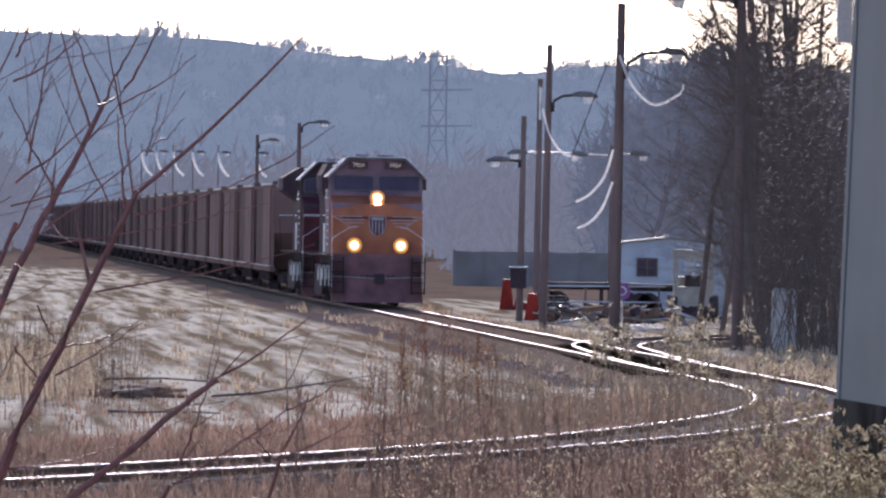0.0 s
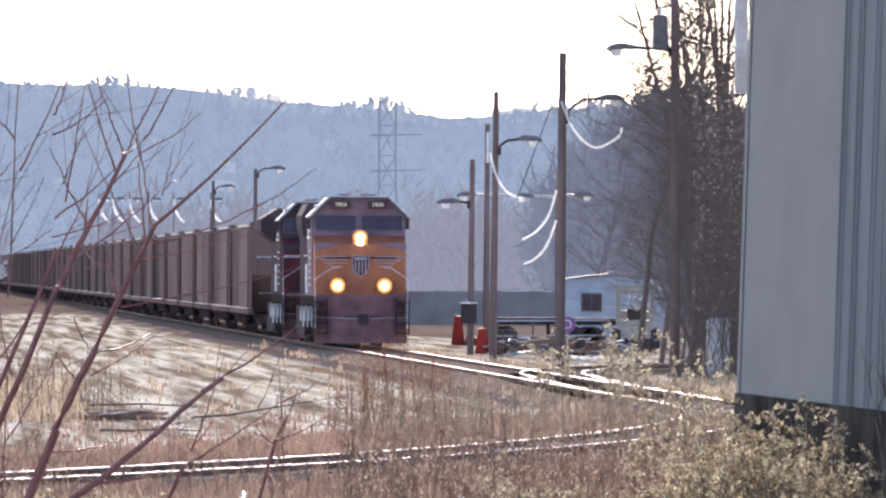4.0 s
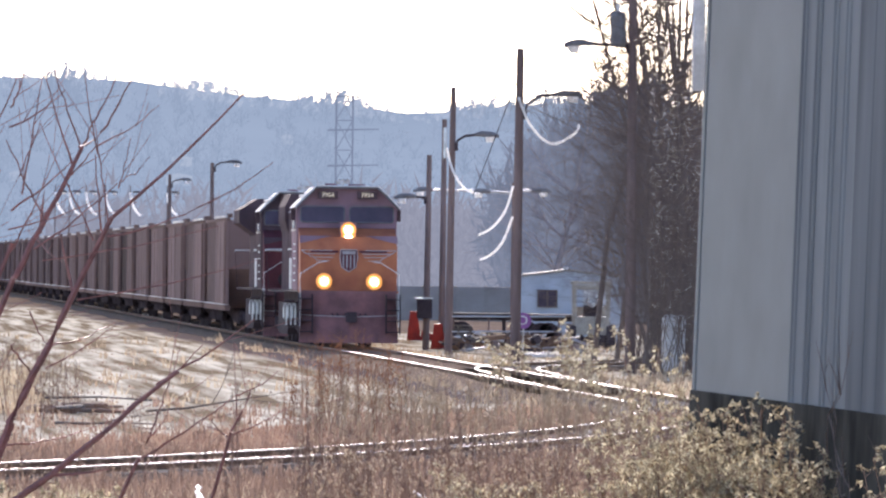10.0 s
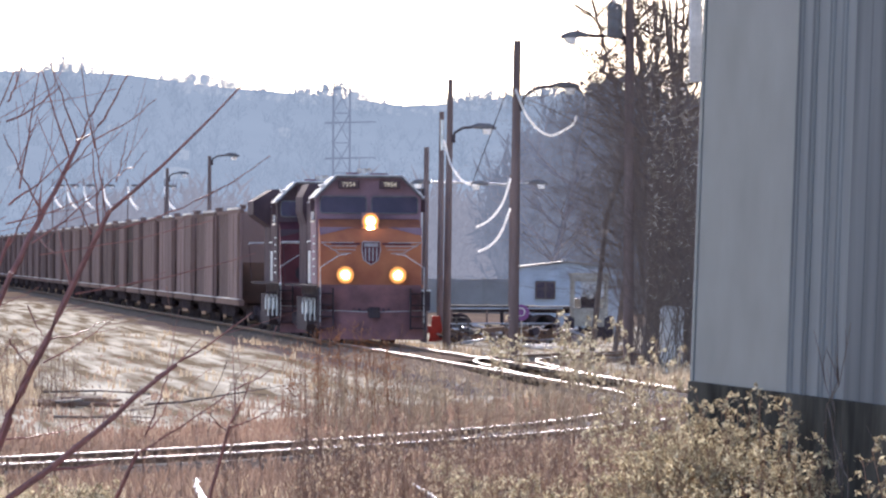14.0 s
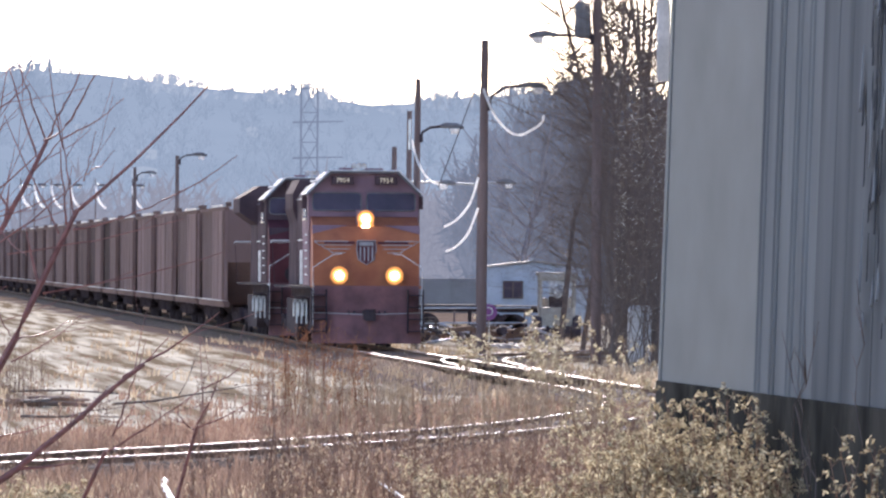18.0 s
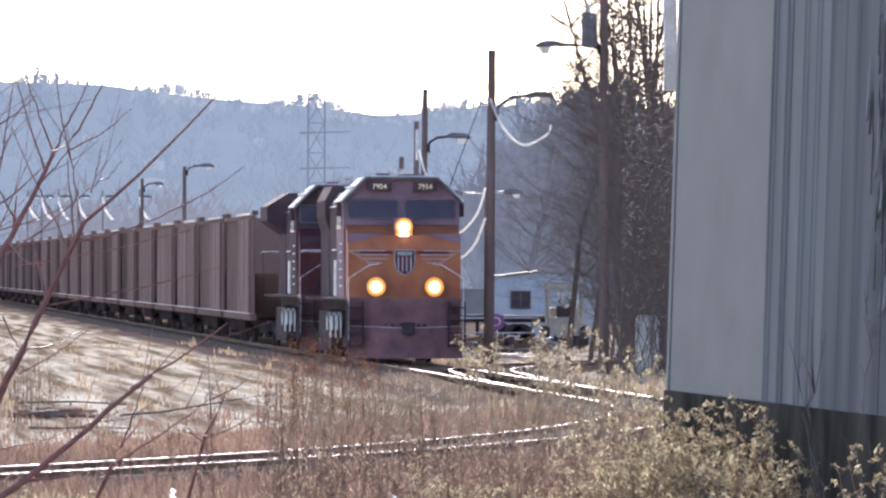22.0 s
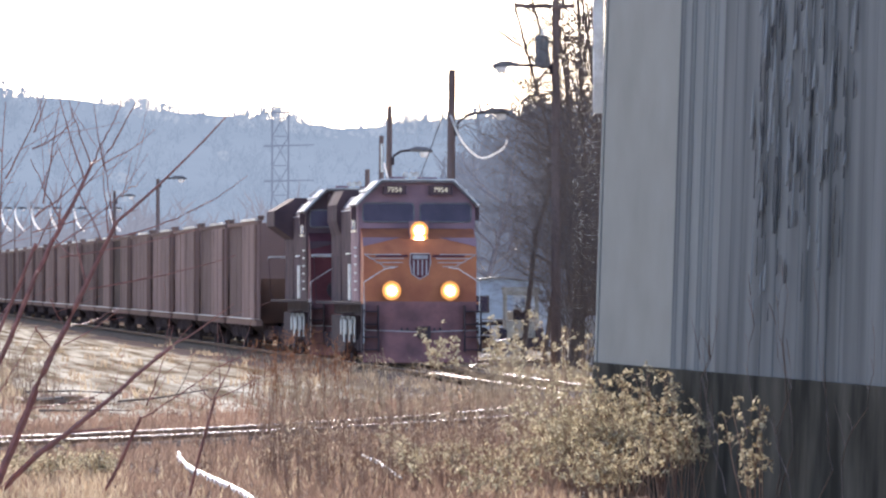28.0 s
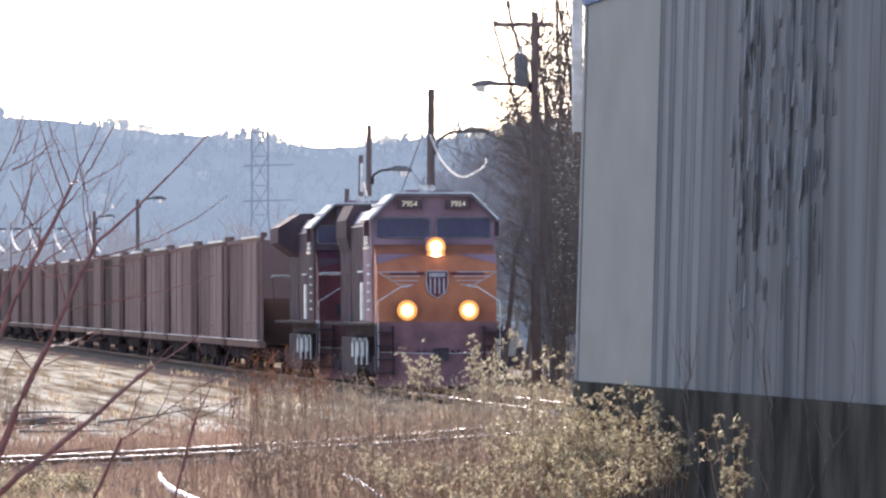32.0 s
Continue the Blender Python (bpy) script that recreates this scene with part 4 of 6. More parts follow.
def warehouse():
    th = thing("warehouse", "weathered white metal-clad warehouse on a stained concrete base", "building")
    y0, y1, zb, zt = 72.0, 29.0, 1.25, 5.73

    def quad_slab(name, ya, yb, za, zz, out, thick, material, parent, label=""):
        g = Geo()
        vs = []
        for y in (ya, yb):
            for z in (za, zz):
                x = wall_x(y, z)
                vs += [(x - out, y, z), (x - out + thick, y, z)]
        g.add(vs, [(0, 2, 6, 4), (1, 5, 7, 3), (0, 1, 3, 2), (4, 6, 7, 5), (0, 4, 5, 1), (2, 3, 7, 6)])
        return part(name, g, material, parent, label)

    found = quad_slab("foundation", y0 - 0.05, y1, -0.6, zb, 0.06, 0.5, M_CONCRETE, th, "dark stained concrete foundation")
    quad_slab("wall_core", y0, y1, zb, zt + 0.4, -0.03, 0.2, M_DARKPEEL, th)
    # closing walls and roof
    part("end_wall", Geo().box((wall_x(72) + 9.4, 71.9, 2.6), (18.2, 0.2, 6.6)), M_SIDING, th)
    part("end_wall", Geo().box((wall_x(29) + 7.1, 29.1, 2.6), (13.8, 0.2, 6.6)), M_SIDING, th)
    part("back_wall", Geo().box((21.2, 50.5, 2.6), (0.2, 43.2, 6.6)), M_SIDING, th)
    roof = [(wall_x(72, 6.12) - 0.02, 72.3), (wall_x(29, 6.12) - 0.02, 28.7), (21.5, 28.7), (21.5, 72.3)]
    part("roof", Geo().add([(x, y, z + (0.4 if x > 20 else 0)) for z in (6.14, 6.28) for x, y in roof],
                           [(0, 1, 2, 3), (7, 6, 5, 4), (0, 4, 5, 1), (1, 5, 6, 2), (2, 6, 7, 3), (3, 7, 4, 0)]), M_GALV, th)
    quad_slab("fascia", y0 + 0.1, y1, zt, zt + 0.45, 0.05, 0.08, M_BLUE, th, "blue painted fascia board")
    quad_slab("corner_trim", y0 + 0.02, y0 - 0.16, zb - 0.03, zt, 0.035, 0.05, M_PANEL, th, "white corner flashing")
    quad_slab("smooth_panel", y0 - 0.17, 65.8, zb - 0.03, zt, 0.02, 0.05, M_PANEL, th, "smooth pale sheet panel")
    # ribbed sheets
    rng = random.Random(3)
    y = 65.78
    k = 0
    while y > y1 + 1:
        fresh = y > 63.1
        wdt = rng.uniform(0.7, 1.15) if fresh else rng.uniform(1.0, 1.6)
        mt = M_SIDING2 if fresh else M_SIDING3
        sheet = quad_slab("siding_sheet", y, y - wdt + 0.02, zb - 0.04 - rng.uniform(0, 0.03), zt, 0.015 + rng.uniform(0, 0.012), 0.04, mt, th)
        for q in ((0.03, 0.24) if fresh else (0.04, 0.8)):
            g = Geo()
            a, b = y - q, y - q - (0.1 if fresh else 0.08)
            hi = 0.036 if fresh else rng.uniform(0.02, 0.034)
            vs = []
            for z in (zb - 0.04, zt):
                vs += [(wall_x(a, z) - 0.02, a, z), (wall_x(a - 0.02, z) - hi, a - 0.02, z), (wall_x(b + 0.02, z) - hi, b + 0.02, z), (wall_x(b, z) - 0.02, b, z)]
            g.add(vs, [(0, 1, 5, 4), (1, 2, 6, 5), (2, 3, 7, 6), (0, 3, 2, 1), (4, 5, 6, 7)])
            part("rib", g, mt, sheet)
        y -= wdt
        k += 1
    # dark slits where the coating has peeled, and pale strips that curl away beside them
    for i in range(170):
        seam = rng.choice((54.4, 55.2, 55.9, 56.6, 57.2, 57.9, 58.6, 59.1, 59.7))
        y = seam + rng.gauss(0, 0.2)
        z = rng.triangular(1.6, 5.55, 4.7)
        hgt = min(rng.uniform(0.12, 0.7), 5.7 - z)
        w = rng.uniform(0.016, 0.075)
        dark = rng.random() < 0.55
        o = 0.048 if dark else 0.054
        lift = 0.003 if dark else rng.uniform(0.006, 0.02)
        ring = [(0, 0), (-w * rng.uniform(0.5, 1), hgt * 0.08), (-w, hgt * rng.uniform(0.3, 0.6)), (-w * rng.uniform(0.3, 0.7), hgt), (w * 0.1, hgt * 0.7)]
        vs = [(wall_x(y + dy, z + dz) - o - (lift * (1 - dz / hgt) if top else -0.004), y + dy, z + dz) for top in (0, 1) for dy, dz in ring]
        g = Geo().add(vs, [(4, 3, 2, 1, 0), (5, 6, 7, 8, 9)] + [(k, (k + 1) % 5, 5 + (k + 1) % 5, 5 + k) for k in range(5)])
        part("peeled_patch" if dark else "curling_flake", g, M_DARKPEEL if dark else M_SIDING, th)
    # hanging downpipe beyond the corner
    dp = Geo().box((2.57, 73.2, 6.0), (0.13, 0.13, 3.5), bevel=0.02)
    d = part("downpipe", dp, M_WHITE, th, "white square downpipe")
    part("bracket", Geo().box((2.7, 72.6, 5.88), (0.04, 1.2, 0.04)), M_GALV, d)
    return th


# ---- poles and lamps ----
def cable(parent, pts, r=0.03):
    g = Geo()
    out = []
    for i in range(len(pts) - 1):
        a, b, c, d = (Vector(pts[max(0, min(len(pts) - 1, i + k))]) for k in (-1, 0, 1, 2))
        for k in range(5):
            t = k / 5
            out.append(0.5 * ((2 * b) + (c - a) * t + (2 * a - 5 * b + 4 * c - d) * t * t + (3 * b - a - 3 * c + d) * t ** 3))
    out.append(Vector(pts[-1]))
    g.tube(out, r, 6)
    return part("cable", g, M_CABLE, parent, "sagging cable, white for the sun glint on it")


def lamp_pole(label, x, y, height, lamps, r=0.13, lean=0.0, extra=None, name="street_lamp"):
    """A wooden pole with bracket lamps; lamps: (height of the arm's foot, reach, rise, side)."""
    th = thing(name, label, "street lamp" if lamps else "utility pole", "poles in the rail yard", (x, y, -0.25))
    g = Geo()
    g.tube([(0, 0, 0), (lean * 0.5, 0, height * 0.5), (lean, 0, height + 0.25)], [r, r * 0.88, r * 0.72], 12)
    part("pole", g, M_WOODPOLE, th)
    for z, reach, rise, s in lamps:
        z += 0.25
        x0 = lean * z / height
        a = Geo()
        a.tube([(x0 + s * r * 0.8, 0, z), (x0 + s * reach * 0.2, 0, z + rise * 0.5), (x0 + s * reach * 0.5, 0, z + rise * 0.9), (x0 + s * reach, 0, z + rise)], 0.04, 8)
        a.box((x0 + s * r, 0, z), (0.1, 0.16, 0.25))
        arm = part("arm", a, M_GALV if r < 0.1 else M_UNDER, th, "curved steel bracket arm")
        hd = Geo()
        e = x0 + s * reach
        hd.tube([(e - s * 0.1, 0, z + rise), (e + s * 0.1, 0, z + rise + 0.03), (e + s * 0.4, 0, z + rise + 0.01), (e + s * 0.62, 0, z + rise - 0.04)], [0.05, 0.085, 0.095, 0.04], 10)
        h = part("lamp_head", hd, M_LAMPHEAD, arm)
        part("lens", Geo().tube([(e + s * 0.36, 0, z + rise - 0.06), (e + s * 0.36, 0, z + rise - 0.22)], [0.16, 0.12], 10), M_CABLE, arm, "lamp bowl, white for its sun glint")
    if extra:
        extra(th)
    return th


def pylon(x, y, base, height):
    th = thing("transmission_tower", "hazy grey steel lattice transmission tower", "pylon", at=(x, y, base))
    w0, w1 = 2.6, 1.25
    legs, br = Geo(), Geo()
    wid = lambda z: w0 + (w1 - w0) * min(1, z / (height * 0.55))
    lv = [0, height * 0.2, height * 0.38, height * 0.55, height * 0.7, height * 0.85, height]
    for sx in (-1, 1):
        for sy in (-1, 1):
            g = Geo().tube([(sx * wid(z), sy * wid(z), z) for z in lv], 0.13, 4)
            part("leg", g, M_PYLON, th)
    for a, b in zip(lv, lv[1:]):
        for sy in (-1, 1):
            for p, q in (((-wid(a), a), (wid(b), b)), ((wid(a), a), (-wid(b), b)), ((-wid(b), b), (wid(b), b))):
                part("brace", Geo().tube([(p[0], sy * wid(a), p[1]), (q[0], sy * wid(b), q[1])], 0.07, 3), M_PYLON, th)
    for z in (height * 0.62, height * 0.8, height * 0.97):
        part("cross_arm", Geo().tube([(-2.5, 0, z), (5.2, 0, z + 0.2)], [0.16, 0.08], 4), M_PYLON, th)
    return th


# ---- plants ----
def sapling():
    """A young tree with red-brown shoots; its foot is below and beside the view."""
    rng = random.Random(12)
    Y = 64.0
    th = thing("sapling", "leafless sapling with red-brown upswept shoots", "tree", at=(0, Y, 0))

    def shoot(name, a, b, r0, r1, parent, twigs=0, bow=0.04, label=""):
        """A shoot from a to b (sideways, up), a little crooked, with a few side twigs."""
        g = Geo()
        a, b = (Vector((p[0], rng.uniform(-q, q), p[1])) for p, q in ((a, 0.3), (b, 0.5)))
        pts, rad = [], []
        for k in range(9):
            f = k / 8
            p = a.lerp(b, f) + Vector((rng.gauss(0, 0.005), 0, rng.gauss(0, 0.005) - bow * math.sin(math.pi * f)))
            pts.append(p)
            rad.append(1.55 * (r0 + (r1 - r0) * f))
        g.tube(pts, rad, 6)
        d = (b - a).normalized()
        for k in range(twigs):
            i = rng.randint(2, 7)
            side = rng.choice((-1, 1))
            ang = side * rng.uniform(0.35, 0.75)
            e = Vector((d.x * math.cos(ang) - d.z * math.sin(ang), rng.uniform(-0.3, 0.3), d.x * math.sin(ang) + d.z * math.cos(ang)))
            if e.z < 0:
                e.z *= -0.5
            q = [pts[i]]
            ln = rng.uniform(0.27, 0.73)
            for m in range(3):
                e = (e + Vector((rng.gauss(0, 0.06), 0, 0.06))).normalized()
                q.append(q[-1] + e * ln / 3)
            g.tube(q, [rad[i] * 0.6, rad[i] * 0.5, rad[i] * 0.38, 0.0033], 5)
        return part(name, g, M_TWIG, parent, label)

    def limbs(parent, segs, twigs=1):
        for p, q, r in segs:
            shoot("branch", p, q, r, r * 0.45, parent, twigs, 0.03)

    a = shoot("stem", (-4.44, -0.5), (-3.81, 1.02), 0.034, 0.027, th)
    a = shoot("stem", (-3.81, 1.02), (-2.92, 2.85), 0.027, 0.015, th, 1, 0.0)
    limbs(a, (((-2.92, 2.85), (-1.7, 4.02), 0.011), ((-2.97, 2.68), (-2.18, 2.93), 0.0065), ((-2.18, 2.93), (-1.51, 3.35), 0.005)), 0)
    limbs(a, (((-3.01, 2.73), (-3.07, 3.41), 0.007), ((-3.07, 3.41), (-3.17, 4.1), 0.0055), ((-2.95, 2.78), (-3.09, 3.69), 0.006), ((-3.23, 2.11), (-1.63, 2.49), 0.005), ((-3.53, 2.46), (-1.96, 2.78), 0.0045), ((-3.44, 1.71), (-2.9, 1.92), 0.005), ((-3.51, 1.51), (-2.87, 1.91), 0.005), ((-3.65, 2.01), (-3.49, 1.7), 0.005), ((-3.82, 1.71), (-3.61, 1.45), 0.006)))
    b = shoot("stem", (-4.99, -0.5), (-3.79, 2.3), 0.026, 0.018, th)
    b = shoot("stem", (-3.79, 2.3), (-3.21, 3.47), 0.018, 0.011, th, 1, 0.0)
    limbs(b, (((-3.21, 3.47), (-3.09, 3.69), 0.008), ((-3.09, 3.69), (-2.87, 4.18), 0.0065), ((-3.21, 3.47), (-3.04, 3.61), 0.008), ((-3.04, 3.61), (-2.67, 4.19), 0.0065), ((-3.21, 3.47), (-3.44, 4.17), 0.006), ((-3.29, 3.32), (-3.56, 4.22), 0.007)), 0)
    limbs(b, (((-3.34, 3.2), (-3.06, 3.49), 0.006), ((-3.06, 3.49), (-2.51, 3.84), 0.005), ((-3.53, 2.85), (-3.84, 3.52), 0.006), ((-3.08, 2.64), (-3.59, 3.69), 0.0055), ((-3.6, 2.56), (-2.85, 3.16), 0.006), ((-2.85, 3.16), (-2.6, 3.39), 0.0045), ((-2.87, 3.11), (-2.77, 3.56), 0.005), ((-3.83, 2.73), (-3.07, 2.99), 0.005), ((-3.6, 2.67), (-3.35, 2.46), 0.005)))
    c = shoot("stem", (-4.74, -0.5), (-3.8, 0.3), 0.03, 0.02, th)
    c = shoot("stem", (-3.8, 0.3), (-2.32, 1.51), 0.02, 0.011, th, 1)
    limbs(c, (((-2.32, 1.51), (-1.66, 1.97), 0.007), ((-2.51, 1.38), (-2.1, 1.74), 0.006), ((-2.39, 1.45), (-2.31, 1.73), 0.004), ((-3.21, 0.77), (-2.67, 1.27), 0.006), ((-3.81, 0.83), (-3.06, 0.99), 0.006)))
    d = shoot("stem", (-3.3, -0.5), (-2.64, 0.73), 0.014, 0.011, th)
    limbs(d, (((-2.64, 0.73), (-1.82, 1.28), 0.007), ((-1.82, 1.28), (-1.44, 1.51), 0.005), ((-2.59, 0.86), (-2.37, 1.47), 0.006), ((-2.56, 0.92), (-2.38, 1.18), 0.005)))
    e = shoot("stem", (-2.25, -0.5), (-1.85, 0.97), 0.013, 0.01, th)
    limbs(e, (((-1.85, 0.97), (-1.66, 1.39), 0.007), ((-1.85, 0.94), (-1.36, 1.19), 0.005), ((-1.88, 0.92), (-2.01, 1.09), 0.005)), 2)
    f = shoot("stem", (-5.14, -0.5), (-3.8, 2.61), 0.02, 0.012, th)
    limbs(f, (((-3.83, 2.91), (-3.28, 3.34), 0.007), ((-3.84, 3.63), (-3.36, 3.96), 0.006), ((-3.73, 3.05), (-3.55, 4.07), 0.0065), ((-3.84, 3.81), (-3.69, 4.19), 0.006), ((-3.83, 2.51), (-3.53, 3.11), 0.006), ((-3.73, 3.21), (-3.58, 3.71), 0.005)), 2)
    g = shoot("stem", (-4.35, -0.5), (-4.3, 0.07), 0.02, 0.013, th)
    limbs(g, (((-4.22, 2.2), (-4.12, 4.13), 0.007), ((-4.49, 1.99), (-4.13, 3.32), 0.006), ((-4.13, 3.32), (-3.7, 4.16), 0.006), ((-4.15, 3.59), (-4.5, 4.07), 0.006), ((-4.49, 3.13), (-4.04, 3.54), 0.005), ((-4.48, 1.45), (-3.92, 2.23), 0.007), ((-4.49, 2.41), (-3.83, 2.81), 0.005), ((-4.3, 0.07), (-4.21, 1.51), 0.008), ((-4.21, 1.51), (-4.4, 2.53), 0.006), ((-4.3, 1.27), (-4.48, 1.75), 0.006), ((-4.24, 0.91), (-3.76, 1.75), 0.005)), 2)


def in_view(rng, y, lo, hi):
    """A sideways place at y, between two bearings."""
    return rng.uniform(lo, hi) * y


def grass(name, label, count, y0, y1, lo, hi, h0, h1, material, seed, keep=None, width=0.012):
    rng = random.Random(seed)
    g = Geo()
    vs, fs = g.v, g.f
    while count > 0:
        y = rng.uniform(y0, y1)
        x = in_view(rng, y, lo, hi)
        if keep and not keep(x, y, rng):
            count -= 0.2
            continue
        count -= 1
        z = ground_height(x, y) - 0.02
        hh = rng.uniform(h0, h1)
        for k in range(6):
            a = rng.uniform(0, 6.283)
            lean = rng.uniform(0.05, 0.5) * hh
            px, py = x + rng.gauss(0, 0.1), y + rng.gauss(0, 0.1)
            w = width * rng.uniform(0.6, 1.4)
            ca, sa = math.cos(a), math.sin(a)
            n = len(vs)
            q = hh * rng.uniform(0.6, 1.1)
            vs += [(px - w, py, z), (px + w, py, z), (px + ca * lean * 0.35 + w * 0.7, py + sa * lean * 0.35, z + q * 0.6), (px + ca * lean * 0.35 - w * 0.7, py + sa * lean * 0.35, z + q * 0.6), (px + ca * lean, py + sa * lean, z + q)]
            fs += [(n, n + 1, n + 2, n + 3), (n + 3, n + 2, n + 4)]
    return tagged(part(name, g, material), label, "grass", kind="stuff")


def weed_stalks(name, label, count, y0, y1, lo, hi, h0, h1, stem, head, seed, density=10, keep=None):
    """Tall dead weeds: a stem, short side shoots, and small dry heads."""
    rng = random.Random(seed)
    s, h = Geo(), Geo()
    for i in range(count):
        y = rng.uniform(y0, y1)
        x = in_view(rng, y, lo, hi)
        if keep and not keep(x, y, rng):
            continue
        z = ground_height(x, y) - 0.03
        hh = rng.uniform(h0, h1)
        p = Vector((x, y, z))
        q = p + Vector((rng.gauss(0, 0.1) * hh, rng.gauss(0, 0.1) * hh, hh))
        s.tube([p, p.lerp(q, 0.5) + Vector((rng.gauss(0, 0.02), 0, 0)), q], [0.007, 0.006, 0.003], 3, cap=False)
        for k in range(density):
            f = rng.uniform(0.45, 1.0)
            b = p.lerp(q, f)
            e = b + Vector((rng.gauss(0, 0.09), rng.gauss(0, 0.09), rng.uniform(0.02, 0.16)))
            if k % 2 == 0:
                s.tube([b, e], [0.004, 0.002], 3, cap=False)
            r = rng.uniform(0.005, 0.011)
            a = rng.uniform(0, 3.14)
            n = len(h.v)
            h.v += [(e.x - r * math.cos(a), e.y - r * math.sin(a), e.z), (e.x, e.y, e.z - r * 1.6), (e.x + r * math.cos(a), e.y + r * math.sin(a), e.z + r * 0.3), (e.x, e.y, e.z + r * 1.8)]
            h.f += [(n, n + 1, n + 2, n + 3)]
    tagged(part(name, s, stem), label, "weeds", kind="stuff")
    tagged(part(name + "_heads", h, head), label + " with dry heads", "weeds", kind="stuff")


def goldenrod(x, y, spread, height, stems, seed, size=1.0):
    """A clump of goldenrod gone to seed: arching stems and fluffy plumes of small pale heads."""
    rng = random.Random(seed)
    z = ground_height(x, y) - 0.05
    th = thing("goldenrod_clump", "pale golden goldenrod clump gone to seed", "plant", "goldenrod by the warehouse", (x, y, z))
    s, h = Geo(), Geo()
    for i in range(round(stems * 0.78)):
        p = Vector((rng.gauss(0, spread * 0.45), rng.gauss(0, spread * 0.6), 0))
        hh = height * rng.uniform(0.6, 1.08)
        q = p + Vector((rng.gauss(0, 0.16), rng.gauss(0, 0.16), hh))
        mid = p.lerp(q, 0.55) + Vector((rng.gauss(0, 0.03), rng.gauss(0, 0.03), 0))
        s.tube([p, mid, q], [0.006, 0.005, 0.003], 3, cap=False)
        for b in range(rng.randint(6, 10)):
            f = rng.uniform(0.42, 1.0)
            root = mid.lerp(q, (f - 0.42) / 0.58)
            a = rng.uniform(0, 6.283)
            ln = rng.uniform(0.09, 0.24) * (1.3 - f * 0.7)
            tip = root + Vector((math.cos(a) * ln, math.sin(a) * ln, rng.uniform(0.02, 0.1)))
            bend = root.lerp(tip, 0.55) + Vector((0, 0, 0.05))
            tip.z -= 0.03
            s.tube([root, bend, tip], [0.003, 0.002, 0.0012], 3, cap=False)
            for k in range(rng.randint(8, 13)):
                u = rng.uniform(0.15, 1.05)
                c = root.lerp(bend, u * 2) if u < 0.5 else bend.lerp(tip, u * 2 - 1)
                c = c + Vector((rng.gauss(0, 0.009), rng.gauss(0, 0.009), abs(rng.gauss(0, 0.014))))
                r = rng.uniform(0.006, 0.0195) * size
                u = Vector((rng.gauss(0, 1), rng.gauss(0, 1), rng.gauss(0, 1))).normalized()
                v = u.cross(Vector((rng.gauss(0, 1), rng.gauss(0, 1), rng.gauss(0, 1)))).normalized()
                n = len(h.v)
                for w in (u * r * 2.1, v * r * 0.6, -u * r * 1.8, -v * r * 0.6):
                    t = c + w
                    h.v.append((t.x, t.y, t.z))
                h.f.append((n, n + 1, n + 2, n + 3))
    tagged(part("stalk_mass", s, M_STALK, th), kind="stuff")
    tagged(part("seed_plume", h, M_SEED, th, "fluffy pale seed heads"), kind="stuff")
    return th


# ---- yard things ----
def wall_vines():
    """Dry climbing stems that cling to the foot of the warehouse wall."""
    rng = random.Random(90)
    for k in range(9):
        y = rng.uniform(52, 63)
        g = Geo()
        z = -0.2
        yy = y
        pts = []
        for q in range(9):
            z += rng.uniform(0.15, 0.34)
            yy += rng.gauss(0, 0.36)
            pts.append((wall_x(yy, z) - 0.1 - rng.uniform(0, 0.04), yy, z))
        g.tube(pts, [0.007 - 0.0006 * q for q in range(9)], 4, cap=False)
        for q in range(7):
            p = Vector(pts[rng.randint(2, 8)])
            d = Vector((-0.1, rng.uniform(-1.2, 1.2), rng.uniform(0.2, 1))).normalized() * rng.uniform(0.15, 0.5)
            g.tube([p, p + d * 0.5 + Vector((0, 0, 0.03)), p + d], [0.005, 0.004, 0.002], 3, cap=False)
        ob = part("dry_vine", g, M_BARK)
        tagged(ob, "dry leafless vine against the warehouse wall", "vine", "vines on the wall")


def shed():
    th = thing("office_trailer", "pale blue-grey office trailer with a small window", "shed", at=(4.4, 252, -0.25))
    part("body", Geo().prism([(-1.7, 0.35), (1.7, 0.35), (1.7, 2.4), (0, 2.6), (-1.7, 2.4)], -1.5, 9), M_SHED, th)
    part("roof", Geo().prism([(-1.78, 2.4), (0, 2.61), (1.78, 2.4), (1.78, 2.46), (0, 2.67), (-1.78, 2.46)], -1.6, 9.1), M_SHED2, th)
    w = part("window", Geo().box((-0.75, -1.52, 1.65), (0.62, 0.05, 0.55)), M_GLASS, th, "dark two-pane window")
    part("frame", Geo().box((-0.75, -1.55, 1.65), (0.04, 0.05, 0.55)).box((-0.75, -1.55, 1.94), (0.7, 0.05, 0.04)).box((-0.75, -1.55, 1.36), (0.7, 0.05, 0.04)).box((-1.08, -1.55, 1.65), (0.04, 0.05, 0.6)).box((-0.42, -1.55, 1.65), (0.04, 0.05, 0.6)), M_BARK, w)
    part("skirt", Geo().box((0, 3.7, 0.17), (3.3, 10.2, 0.36)), M_UNDER, th)
    part("vent_cap", Geo().tube([(-0.1, -0.8, 2.6), (-0.1, -0.8, 2.75)], [0.06, 0.1], 8), M_WHITE, th)
    return th


